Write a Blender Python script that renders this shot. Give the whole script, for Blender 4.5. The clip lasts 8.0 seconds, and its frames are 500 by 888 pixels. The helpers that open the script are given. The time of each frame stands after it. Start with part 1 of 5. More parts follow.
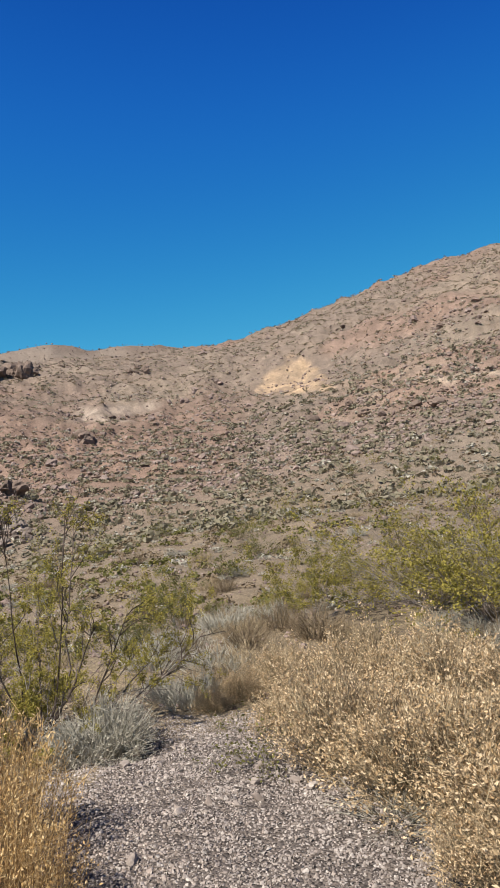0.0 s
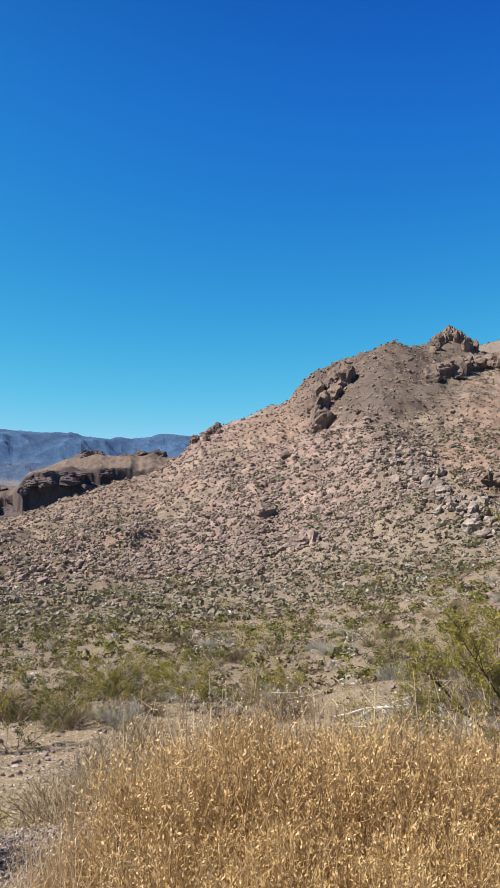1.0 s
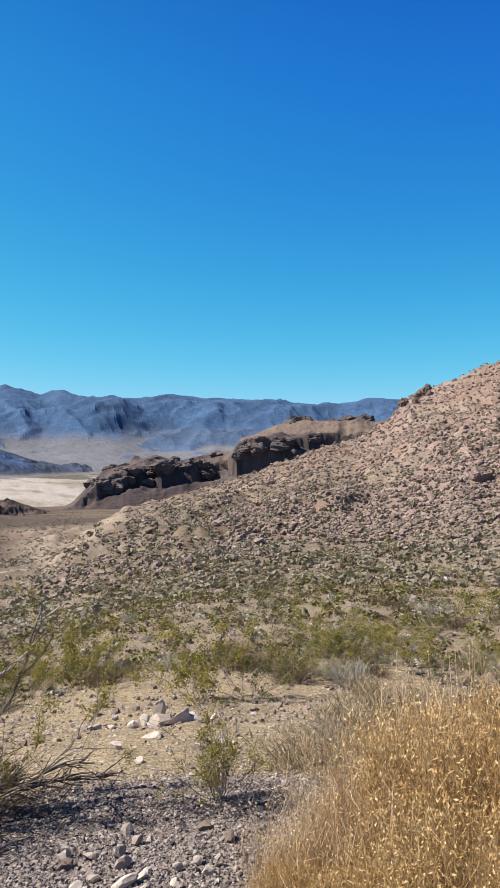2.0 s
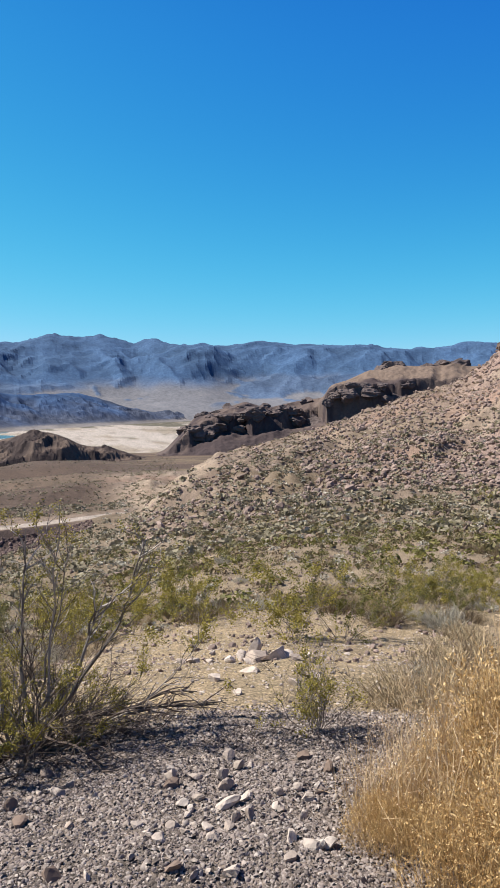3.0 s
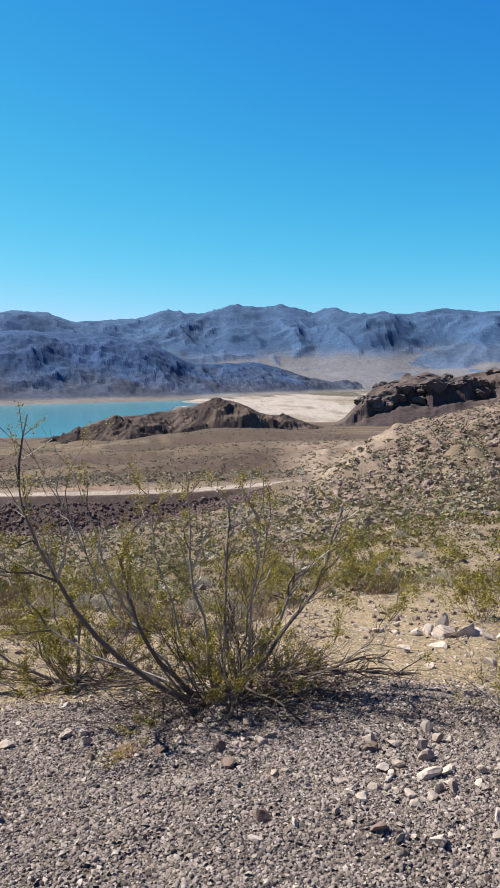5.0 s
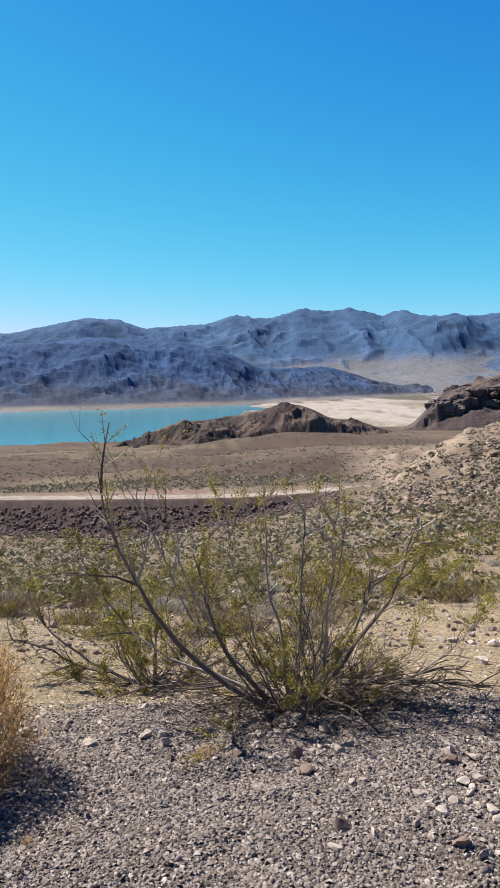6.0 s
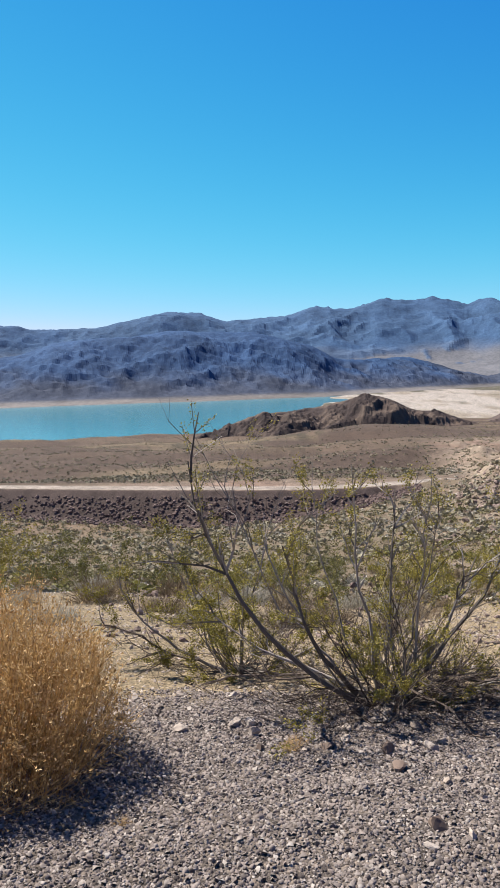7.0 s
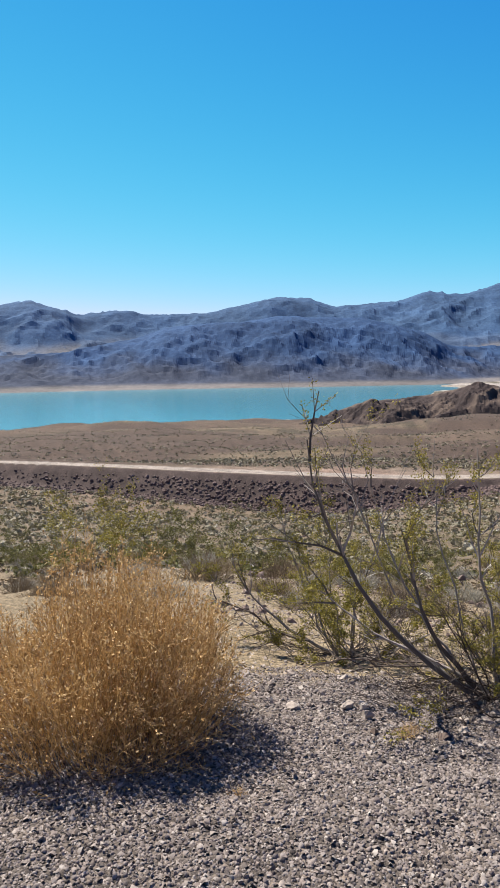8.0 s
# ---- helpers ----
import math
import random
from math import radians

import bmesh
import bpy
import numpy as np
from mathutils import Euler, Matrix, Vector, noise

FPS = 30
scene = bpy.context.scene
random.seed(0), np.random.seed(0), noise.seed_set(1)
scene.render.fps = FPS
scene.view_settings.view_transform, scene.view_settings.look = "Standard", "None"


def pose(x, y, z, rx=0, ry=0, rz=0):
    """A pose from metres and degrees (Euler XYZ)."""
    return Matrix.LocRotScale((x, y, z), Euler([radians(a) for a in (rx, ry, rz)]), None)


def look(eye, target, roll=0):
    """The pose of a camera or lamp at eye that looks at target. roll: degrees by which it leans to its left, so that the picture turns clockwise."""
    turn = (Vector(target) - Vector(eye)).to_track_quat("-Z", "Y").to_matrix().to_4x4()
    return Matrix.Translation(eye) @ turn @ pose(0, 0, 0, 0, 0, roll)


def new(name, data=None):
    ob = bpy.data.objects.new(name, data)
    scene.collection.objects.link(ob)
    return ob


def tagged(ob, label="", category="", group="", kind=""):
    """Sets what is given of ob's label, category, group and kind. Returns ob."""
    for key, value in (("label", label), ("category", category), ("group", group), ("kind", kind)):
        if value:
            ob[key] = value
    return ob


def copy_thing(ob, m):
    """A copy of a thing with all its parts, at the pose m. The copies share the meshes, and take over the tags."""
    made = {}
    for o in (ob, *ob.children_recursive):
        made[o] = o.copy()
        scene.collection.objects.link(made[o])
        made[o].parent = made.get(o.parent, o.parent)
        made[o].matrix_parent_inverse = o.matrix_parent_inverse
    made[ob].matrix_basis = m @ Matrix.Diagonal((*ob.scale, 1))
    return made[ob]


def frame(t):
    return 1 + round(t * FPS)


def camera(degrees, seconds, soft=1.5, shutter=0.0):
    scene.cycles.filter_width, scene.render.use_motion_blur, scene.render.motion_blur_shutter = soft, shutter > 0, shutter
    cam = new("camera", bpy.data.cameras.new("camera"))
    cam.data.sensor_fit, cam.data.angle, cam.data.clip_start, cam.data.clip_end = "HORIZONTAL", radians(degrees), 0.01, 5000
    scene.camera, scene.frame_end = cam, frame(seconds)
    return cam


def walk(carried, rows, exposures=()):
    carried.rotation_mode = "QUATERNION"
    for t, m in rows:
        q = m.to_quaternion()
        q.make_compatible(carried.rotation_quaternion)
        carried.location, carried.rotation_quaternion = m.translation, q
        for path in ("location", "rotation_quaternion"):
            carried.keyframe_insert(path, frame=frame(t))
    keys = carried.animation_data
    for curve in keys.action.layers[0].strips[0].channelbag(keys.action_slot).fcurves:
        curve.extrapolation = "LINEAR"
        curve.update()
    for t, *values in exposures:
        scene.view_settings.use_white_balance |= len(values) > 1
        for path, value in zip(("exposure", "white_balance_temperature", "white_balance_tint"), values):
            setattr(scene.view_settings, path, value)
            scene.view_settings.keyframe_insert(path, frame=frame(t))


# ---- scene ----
cam = camera(38.3, 8.0, soft=1.55)
EYE = 1.6
ROWS = [
    (0.0, 0.444, 0.212, 0.025, 0.0, 3.33, 3.4),
    (0.2, 0.353, 0.222, 0.043, 7.4, 3.22, 3.18),
    (0.5, 0.237, 0.194, 0.055, 19.05, 3.42, 2.03),
    (1.0, 0.097, 0.154, 0.113, 36.57, 3.71, -0.02),
    (1.5, -0.022, 0.117, 0.11, 45.89, 3.32, 0.13),
    (2.0, -0.102, 0.058, 0.089, 52.97, 0.93, 0.34),
    (2.2, -0.113, 0.054, 0.079, 54.63, -0.29, 0.2),
    (3.3, -0.165, 0.034, 0.041, 62.27, -3.95, 1.13),
    (3.5, -0.173, 0.019, 0.04, 63.92, -4.22, 1.3),
    (4.0, -0.196, -0.011, 0.034, 67.57, -5.06, 1.0),
    (4.5, -0.201, -0.038, 0.033, 70.73, -5.53, 0.74),
    (4.7, -0.199, -0.058, 0.034, 72.2, -5.59, 0.5),
    (6.0, -0.176, -0.133, 0.058, 79.56, -5.12, 0.72),
    (6.5, -0.187, -0.148, 0.056, 82.55, -5.54, 1.23),
    (7.0, -0.211, -0.176, 0.046, 85.88, -5.66, 1.26),
    (7.5, -0.224, -0.207, 0.029, 89.68, -5.73, 0.82),
    (8.0, -0.242, -0.248, 0.007, 94.39, -6.66, 0.56),
]
walk(cam, [(t, pose(x, y, z + EYE, 90 + pitch, roll, yaw)) for t, x, y, z, yaw, pitch, roll in ROWS],
     exposures=((0.0, 0.67), (0.5, 0.77), (1.0, 0.88), (2.0, 0.94), (8.0, 1.0)))

# ---- light ----
SUN_AZ, SUN_EL = 138.0, 50.0      # degrees left of +y, degrees up
world = bpy.data.worlds.new("desert_sky")
scene.world = world
world.use_nodes = True
wt = world.node_tree
sky = wt.nodes.new("ShaderNodeTexSky")
sky.sky_type = "NISHITA"
sky.sun_disc = False
sky.sun_elevation = radians(SUN_EL)
sky.sun_rotation = radians(-SUN_AZ)
sky.altitude, sky.air_density, sky.dust_density, sky.ozone_density = 1200.0, 1.0, 0.05, 2.5
wt.nodes["Background"].inputs["Strength"].default_value = 0.6
scale = wt.nodes.new("ShaderNodeVectorMath")
scale.operation = "SCALE"
scale.inputs["Scale"].default_value = 0.085
wt.links.new(sky.outputs[0], scale.inputs[0])
split, join = wt.nodes.new("ShaderNodeSeparateXYZ"), wt.nodes.new("ShaderNodeCombineXYZ")
wt.links.new(scale.outputs[0], split.inputs[0])
lean = wt.nodes.new("ShaderNodeMath")
lean.operation = "MULTIPLY_ADD"
lean.inputs[1].default_value = 1.1
wt.links.new(split.outputs[1], lean.inputs[0])
wt.links.new(split.outputs[2], lean.inputs[2])
half = wt.nodes.new("ShaderNodeMath")
half.operation = "MULTIPLY"
half.inputs[1].default_value = 0.5
wt.links.new(lean.outputs[0], half.inputs[0])


def sky_math(how, source, value):
    n = wt.nodes.new("ShaderNodeMath")
    n.operation = how
    wt.links.new(source, n.inputs[0])
    if isinstance(value, float):
        n.inputs[1].default_value = value
    else:
        wt.links.new(value, n.inputs[1])
    return n.outputs[0]


# clear, dry desert air
red = sky_math("MULTIPLY", sky_math("POWER", split.outputs[0], 2.05), 2.1)
deep = sky_math("POWER", split.outputs[1], 1.9)
green = sky_math("DIVIDE", sky_math("MULTIPLY", deep, 7.6), sky_math("ADD", sky_math("MULTIPLY", deep, 9.4), 1.0))
blue = sky_math("MULTIPLY", sky_math("POWER", half.outputs[0], 0.385), 0.985)
for k, channel in enumerate((red, green, blue)):
    wt.links.new(channel, join.inputs[k])
# the clear sky deepens steadily towards the zenith
way_up, height_up = wt.nodes.new("ShaderNodeTexCoord"), wt.nodes.new("ShaderNodeSeparateXYZ")
wt.links.new(way_up.outputs["Generated"], height_up.inputs[0])
deepen = wt.nodes.new("ShaderNodeMapRange")
deepen.interpolation_type = "SMOOTHSTEP"
for k, value in enumerate((0.42, 1.0, 1.0, 0.22)):
    deepen.inputs[k + 1].default_value = value
wt.links.new(height_up.outputs[2], deepen.inputs[0])
depth = wt.nodes.new("ShaderNodeVectorMath")
depth.operation = "SCALE"
wt.links.new(join.outputs[0], depth.inputs[0])
wt.links.new(deepen.outputs[0], depth.inputs["Scale"])
wt.links.new(depth.outputs[0], wt.nodes["Background"].inputs["Color"])
sun_data = bpy.data.lights.new("sun", "SUN")
sun_data.energy, sun_data.angle, sun_data.color = 5.0, radians(0.53), (1.0, 0.925, 0.83)
sun = new("sun", sun_data)
sun_dir = Vector((-math.sin(radians(SUN_AZ)) * math.cos(radians(SUN_EL)), math.cos(radians(SUN_AZ)) * math.cos(radians(SUN_EL)), math.sin(radians(SUN_EL))))
sun.matrix_world = look(sun_dir * 50, (0, 0, 0))

# ---- noise and mesh helpers ----
rng = np.random.default_rng(7)


def hash2(ix, iy, seed):
    n = (ix.astype(np.int64) * 374761393 + iy.astype(np.int64) * 668265263 + seed * 974634777) & 0xFFFFFFFF
    n = ((n ^ (n >> 13)) * 1274126177) & 0xFFFFFFFF
    return ((n ^ (n >> 16)) & 0xFFFF) / 65535.0


def vnoise(x, y, seed=0):
    """Smooth noise in -1..1."""
    ix, iy = np.floor(x), np.floor(y)
    fx, fy = x - ix, y - iy
    u, v = fx * fx * fx * (fx * (fx * 6 - 15) + 10), fy * fy * fy * (fy * (fy * 6 - 15) + 10)
    a, b = hash2(ix, iy, seed), hash2(ix + 1, iy, seed)
    c, d = hash2(ix, iy + 1, seed), hash2(ix + 1, iy + 1, seed)
    return 2 * (a + (b - a) * u + (c - a) * v + (a - b - c + d) * u * v) - 1


def fbm(x, y, octaves=4, seed=0, gain=0.5):
    total, amp = 0.0, 1.0
    for k in range(octaves):
        total = total + amp * vnoise(x, y, seed + k)
        x, y, amp = x * 1.63 + y * 1.17 + 7.7, y * 1.63 - x * 1.17 + 3.1, amp * gain
    return total


def ridged(x, y, octaves=4, seed=0, gain=0.5):
    total, amp = 0.0, 1.0
    for k in range(octaves):
        total = total + amp * (1 - 2 * np.abs(vnoise(x, y, seed + k)))
        x, y, amp = x * 1.63 + y * 1.17 + 7.7, y * 1.63 - x * 1.17 + 3.1, amp * gain
    return total


def smooth(a, b, x):
    t = np.clip((x - a) / (b - a), 0, 1)
    return t * t * (3 - 2 * t)


def mesh_of(name, verts, faces, mats=(), face_mat=None, shade=False, colours=None):
    """A mesh from arrays; faces: one (n, k) array or a list of them."""
    groups = faces if isinstance(faces, list) else [faces]
    groups = [np.asarray(g, dtype=np.int32) for g in groups if len(g)]
    verts = np.asarray(verts, dtype=np.float32)
    me = bpy.data.meshes.new(name)
    loops = np.concatenate([g.ravel() for g in groups])
    sizes = np.concatenate([np.full(len(g), g.shape[1], dtype=np.int32) for g in groups])
    me.vertices.add(len(verts))
    me.vertices.foreach_set("co", verts.ravel())
    me.loops.add(len(loops))
    me.loops.foreach_set("vertex_index", loops)
    me.polygons.add(len(sizes))
    me.polygons.foreach_set("loop_start", np.concatenate([[0], np.cumsum(sizes)[:-1]]).astype(np.int32))
    for m in mats:
        me.materials.append(m)
    if face_mat is not None:
        me.polygons.foreach_set("material_index", np.asarray(face_mat, dtype=np.int32))
    me.polygons.foreach_set("use_smooth", np.full(len(sizes), bool(shade)))
    if colours is not None:
        at = me.color_attributes.new("soil", "FLOAT_COLOR", "POINT")
        at.data.foreach_set("color", np.concatenate([colours, np.ones((len(colours), 1))], 1).astype(np.float32).ravel())
    me.update(calc_edges=True)
    me.validate()
    return me


def scatter(tv, tf, turn, place):
    """Copies of a template (tv verts, tf faces): turn (n, 3, 3), place (n, 3)."""
    n, k = len(place), len(tv)
    v = np.einsum("nij,kj->nki", turn, tv) + place[:, None, :]
    f = tf[None] + (np.arange(n) * k)[:, None, None]
    return v.reshape(-1, 3), f.reshape(-1, tf.shape[1])


def turns(n, r, tilt=0.3, low=0.8, high=1.2, flat=1.0):
    """Random turns about z with some tilt, and sizes."""
    a, b, c = r.uniform(0, 2 * np.pi, n), r.normal(0, tilt, n), r.normal(0, tilt, n)
    z, o, i = np.zeros(n), np.ones(n), np.array
    rz = i([[np.cos(a), -np.sin(a), z], [np.sin(a), np.cos(a), z], [z, z, o]]).transpose(2, 0, 1)
    rx = i([[o, z, z], [z, np.cos(b), -np.sin(b)], [z, np.sin(b), np.cos(b)]]).transpose(2, 0, 1)
    ry = i([[np.cos(c), z, np.sin(c)], [z, o, z], [-np.sin(c), z, np.cos(c)]]).transpose(2, 0, 1)
    s = np.stack([r.uniform(low, high, n), r.uniform(low, high, n), r.uniform(low, high, n) * flat], 1)
    return np.einsum("nij,njk,nkl->nil", rx, ry, rz) * s[:, None, :]


def rock_shape(r, rough=0.22, level=1):
    """A broken stone about one unit wide."""
    bm = bmesh.new()
    bmesh.ops.create_icosphere(bm, subdivisions=level, radius=0.5)
    v = np.array([p.co for p in bm.verts])
    f = np.array([[q.index for q in p.verts] for p in bm.faces])
    bm.free()
    for _ in range(7):
        n = r.normal(size=3)
        n /= np.linalg.norm(n)
        d = r.uniform(0.24, 0.42)
        over = np.clip(v @ n - d, 0, None)
        v = v - over[:, None] * n * 0.92
    v = v * (1 + r.normal(0, rough * 0.3, (len(v), 1)))
    return v, f


def part(name, mesh, parent, label=""):
    ob = new(name, mesh)
    ob.parent = parent
    if label:
        tagged(ob, label=label)
    return ob


# ---- materials ----
def material(name, rough=0.9, spec=0.15):
    m = bpy.data.materials.new(name)
    m.use_nodes = True
    t = m.node_tree
    b = t.nodes["Principled BSDF"]
    b.inputs["Roughness"].default_value = rough
    b.inputs["Specular IOR Level"].default_value = spec
    return m, t, b


def node(t, kind, **values):
    n = t.nodes.new(kind)
    for k, v in values.items():
        n.inputs[k.replace("_", " ")].default_value = v
    return n


def ramp(t, source, stops):
    n = t.nodes.new("ShaderNodeValToRGB")
    e = n.color_ramp.elements
    while len(e) < len(stops):
        e.new(0.5)
    for q, (p, c) in zip(e, stops):
        q.position, q.color = p, (*c, 1)
    t.links.new(source, n.inputs[0])
    return n


def mix(t, how, fac, a, b):
    n = t.nodes.new("ShaderNodeMix")
    n.data_type, n.blend_type = "RGBA", how
    if isinstance(fac, float):
        n.inputs[0].default_value = fac
    else:
        t.links.new(fac, n.inputs[0])
    for s, k in ((a, 6), (b, 7)):
        if isinstance(s, tuple):
            n.inputs[k].default_value = (*s, 1)
        else:
            t.links.new(s, n.inputs[k])
    return n.outputs[2]


def bumped(t, b, source, strength, distance):
    n = node(t, "ShaderNodeBump", Strength=strength, Distance=distance)
    t.links.new(source, n.inputs["Height"])
    t.links.new(n.outputs[0], b.inputs["Normal"])


def soil_material(name, scales, strengths, distance, rough=0.95, relief=0.7):
    """Soil whose base tone lies on the mesh and whose grain comes at several scales."""
    m, t, b = material(name, rough, 0.08)
    soil = t.nodes.new("ShaderNodeVertexColor")
    soil.layer_name = "soil"
    co = t.nodes.new("ShaderNodeTexCoord")
    colour, height = soil.outputs[0], None
    for s, k in zip(scales, strengths):
        n = node(t, "ShaderNodeTexNoise", Scale=s, Detail=6.0, Roughness=0.65)
        t.links.new(co.outputs["Object"], n.inputs["Vector"])
        lo, hi = 1 - k, 1 + k
        g = ramp(t, n.outputs[0], [(0.28, (lo, lo, lo)), (0.5, (1, 1, 1)), (0.72, (hi, hi * 0.98, hi * 0.95))])
        colour = mix(t, "MULTIPLY", 1.0, colour, g.outputs[0])
        height = n.outputs[0]
    t.links.new(colour, b.inputs["Base Color"])
    bumped(t, b, height, relief, distance)
    return m


def stone_material(name, tones, scale=3.0, rough=0.85):
    """Stone: tone by piece, with mottling and a rough face."""
    m, t, b = material(name, rough, 0.15)
    geo, info, co = t.nodes.new("ShaderNodeNewGeometry"), t.nodes.new("ShaderNodeObjectInfo"), t.nodes.new("ShaderNodeTexCoord")
    add = t.nodes.new("ShaderNodeMath")
    add.operation = "ADD"
    t.links.new(geo.outputs["Random Per Island"], add.inputs[0])
    t.links.new(info.outputs["Random"], add.inputs[1])
    fr = t.nodes.new("ShaderNodeMath")
    fr.operation = "FRACT"
    t.links.new(add.outputs[0], fr.inputs[0])
    c = ramp(t, fr.outputs[0], [(i / (len(tones) - 1), q) for i, q in enumerate(tones)])
    n = node(t, "ShaderNodeTexNoise", Scale=scale, Detail=5.0, Roughness=0.65)
    t.links.new(co.outputs["Object"], n.inputs["Vector"])
    g = ramp(t, n.outputs[0], [(0.3, (0.7, 0.7, 0.7)), (0.5, (1, 1, 1)), (0.7, (1.25, 1.23, 1.2))])
    t.links.new(mix(t, "MULTIPLY", 1.0, c.outputs[0], g.outputs[0]), b.inputs["Base Color"])
    bumped(t, b, n.outputs[0], 0.5, 0.3 / scale)
    return m


def plant_material(name, tones, rough=0.7, through_light=0.0):
    """Leaf, twig or straw: tone by piece."""
    m, t, b = material(name, rough, 0.2)
    geo, info = t.nodes.new("ShaderNodeNewGeometry"), t.nodes.new("ShaderNodeObjectInfo")
    add = t.nodes.new("ShaderNodeMath")
    add.operation = "MULTIPLY_ADD"
    add.inputs[1].default_value = 0.35
    t.links.new(info.outputs["Random"], add.inputs[0])
    sc = t.nodes.new("ShaderNodeMath")
    sc.operation = "MULTIPLY"
    sc.inputs[1].default_value = 0.65
    t.links.new(geo.outputs["Random Per Island"], sc.inputs[0])
    t.links.new(sc.outputs[0], add.inputs[2])
    c = ramp(t, add.outputs[0], [(i / (len(tones) - 1), q) for i, q in enumerate(tones)])
    t.links.new(c.outputs[0], b.inputs["Base Color"])
    if through_light:
        tr = t.nodes.new("ShaderNodeBsdfTranslucent")
        t.links.new(c.outputs[0], tr.inputs[0])
        mx = t.nodes.new("ShaderNodeMixShader")
        mx.inputs[0].default_value = through_light
        t.links.new(b.outputs[0], mx.inputs[1])
        t.links.new(tr.outputs[0], mx.inputs[2])
        t.links.new(mx.outputs[0], t.nodes["Material Output"].inputs[0])
    return m


def ground_material():
    """Desert soil: broad stains, sand grain and close-lying pebbles."""
    m = soil_material("desert_soil", (0.09, 1.1, 14.0, 90.0), (0.14, 0.2, 0.25, 0.25), 0.012)
    t = m.node_tree
    b = t.nodes["Principled BSDF"]
    co = t.nodes.new("ShaderNodeTexCoord")
    colour = b.inputs["Base Color"].links[0].from_socket
    height = None
    for scale, low, high in ((62.0, 0.5, 1.45), (26.0, 0.8, 1.2)):
        v = t.nodes.new("ShaderNodeTexVoronoi")
        v.inputs["Scale"].default_value = scale
        t.links.new(co.outputs["Object"], v.inputs["Vector"])
        g = t.nodes.new("ShaderNodeSeparateColor")
        t.links.new(v.outputs["Color"], g.inputs[0])
        c = ramp(t, g.outputs[0], [(0.0, (low, low, low)), (0.5, (1, 1, 1)), (1.0, (high, high * 0.98, high * 0.95))])
        colour = mix(t, "MULTIPLY", 1.0, colour, c.outputs[0])
        edge = ramp(t, v.outputs["Distance"], [(0.35, (1, 1, 1)), (0.75, (0, 0, 0))])
        height = edge.outputs[0] if height is None else height
    t.links.new(colour, b.inputs["Base Color"])
    n = node(t, "ShaderNodeBump", Strength=0.9, Distance=0.006)
    t.links.new(height, n.inputs["Height"])
    t.links.new(b.inputs["Normal"].links[0].from_socket, n.inputs["Normal"])
    t.links.new(n.outputs[0], b.inputs["Normal"])
    return m


GROUND_MAT = ground_material()
HILL_MAT = soil_material("rock_slope", (0.05, 0.35, 1.6), (0.15, 0.22, 0.25), 0.5)
FAR_MAT = soil_material("hazed_far_rock", (0.004, 0.02, 0.08), (0.14, 0.18, 0.2), 3.0, relief=0.5)
PEBBLE_MAT = stone_material("pebble_stone", [(0.062, 0.052, 0.048), (0.165, 0.139, 0.127), (0.25, 0.217, 0.2), (0.19, 0.155, 0.141), (0.345, 0.312, 0.287)], 40.0)
ROCK_MAT = stone_material("pale_rock", [(0.28, 0.235, 0.2), (0.4, 0.345, 0.3), (0.21, 0.17, 0.145), (0.46, 0.41, 0.365)], 9.0)
PALE_PEBBLE_MAT = stone_material("pale_pebble_stone", [(0.15, 0.125, 0.109), (0.25, 0.214, 0.189), (0.33, 0.292, 0.265), (0.27, 0.225, 0.197), (0.44, 0.4, 0.36)], 40.0)
SCREE_MAT = stone_material("scree_rock", [(0.205, 0.154, 0.132), (0.275, 0.21, 0.182), (0.15, 0.111, 0.096), (0.25, 0.196, 0.17)], 1.2)
MESA_MAT = stone_material("dark_crag", [(0.08, 0.063, 0.063), (0.118, 0.093, 0.087), (0.062, 0.05, 0.053)], 0.12)
BASALT_MAT = stone_material("dark_rubble", [(0.082, 0.056, 0.052), (0.135, 0.096, 0.087), (0.1, 0.07, 0.063), (0.2, 0.145, 0.13)], 2.0)
SLAB_MAT = stone_material("pinkish_slab", [(0.38, 0.32, 0.275), (0.48, 0.415, 0.36), (0.29, 0.24, 0.203)], 14.0)
SPUR_MAT = stone_material("grey_spur_rock", [(0.2, 0.163, 0.138), (0.29, 0.245, 0.212), (0.135, 0.108, 0.092), (0.24, 0.195, 0.165)], 1.5)
CRAG_MAT = stone_material("brown_crag", [(0.14, 0.105, 0.085), (0.19, 0.142, 0.115), (0.115, 0.085, 0.07)], 0.6)
STEM_MAT = plant_material("grey_stem", [(0.05, 0.042, 0.036), (0.12, 0.102, 0.088), (0.27, 0.24, 0.215), (0.08, 0.066, 0.056)], 0.8)
BLEACHED_MAT = plant_material("bleached_wood", [(0.3, 0.27, 0.235), (0.42, 0.385, 0.34), (0.52, 0.48, 0.43), (0.35, 0.315, 0.275)], 0.8)
DEAD_MAT = plant_material("dead_stem", [(0.035, 0.026, 0.021), (0.07, 0.053, 0.043), (0.14, 0.112, 0.094), (0.05, 0.038, 0.03)], 0.85)
PALE_STEM_MAT = plant_material("pale_stem", [(0.06, 0.05, 0.043), (0.19, 0.167, 0.147), (0.4, 0.365, 0.33), (0.1, 0.086, 0.074)], 0.8)
LEAF_MAT = plant_material("creosote_leaf", [(0.115, 0.103, 0.02), (0.21, 0.183, 0.035), (0.33, 0.275, 0.062), (0.155, 0.138, 0.028)], 0.68, 0.25)
OLIVE_MAT = plant_material("olive_leaf", [(0.062, 0.064, 0.02), (0.11, 0.108, 0.03), (0.17, 0.156, 0.045), (0.08, 0.08, 0.026)], 0.6, 0.25)
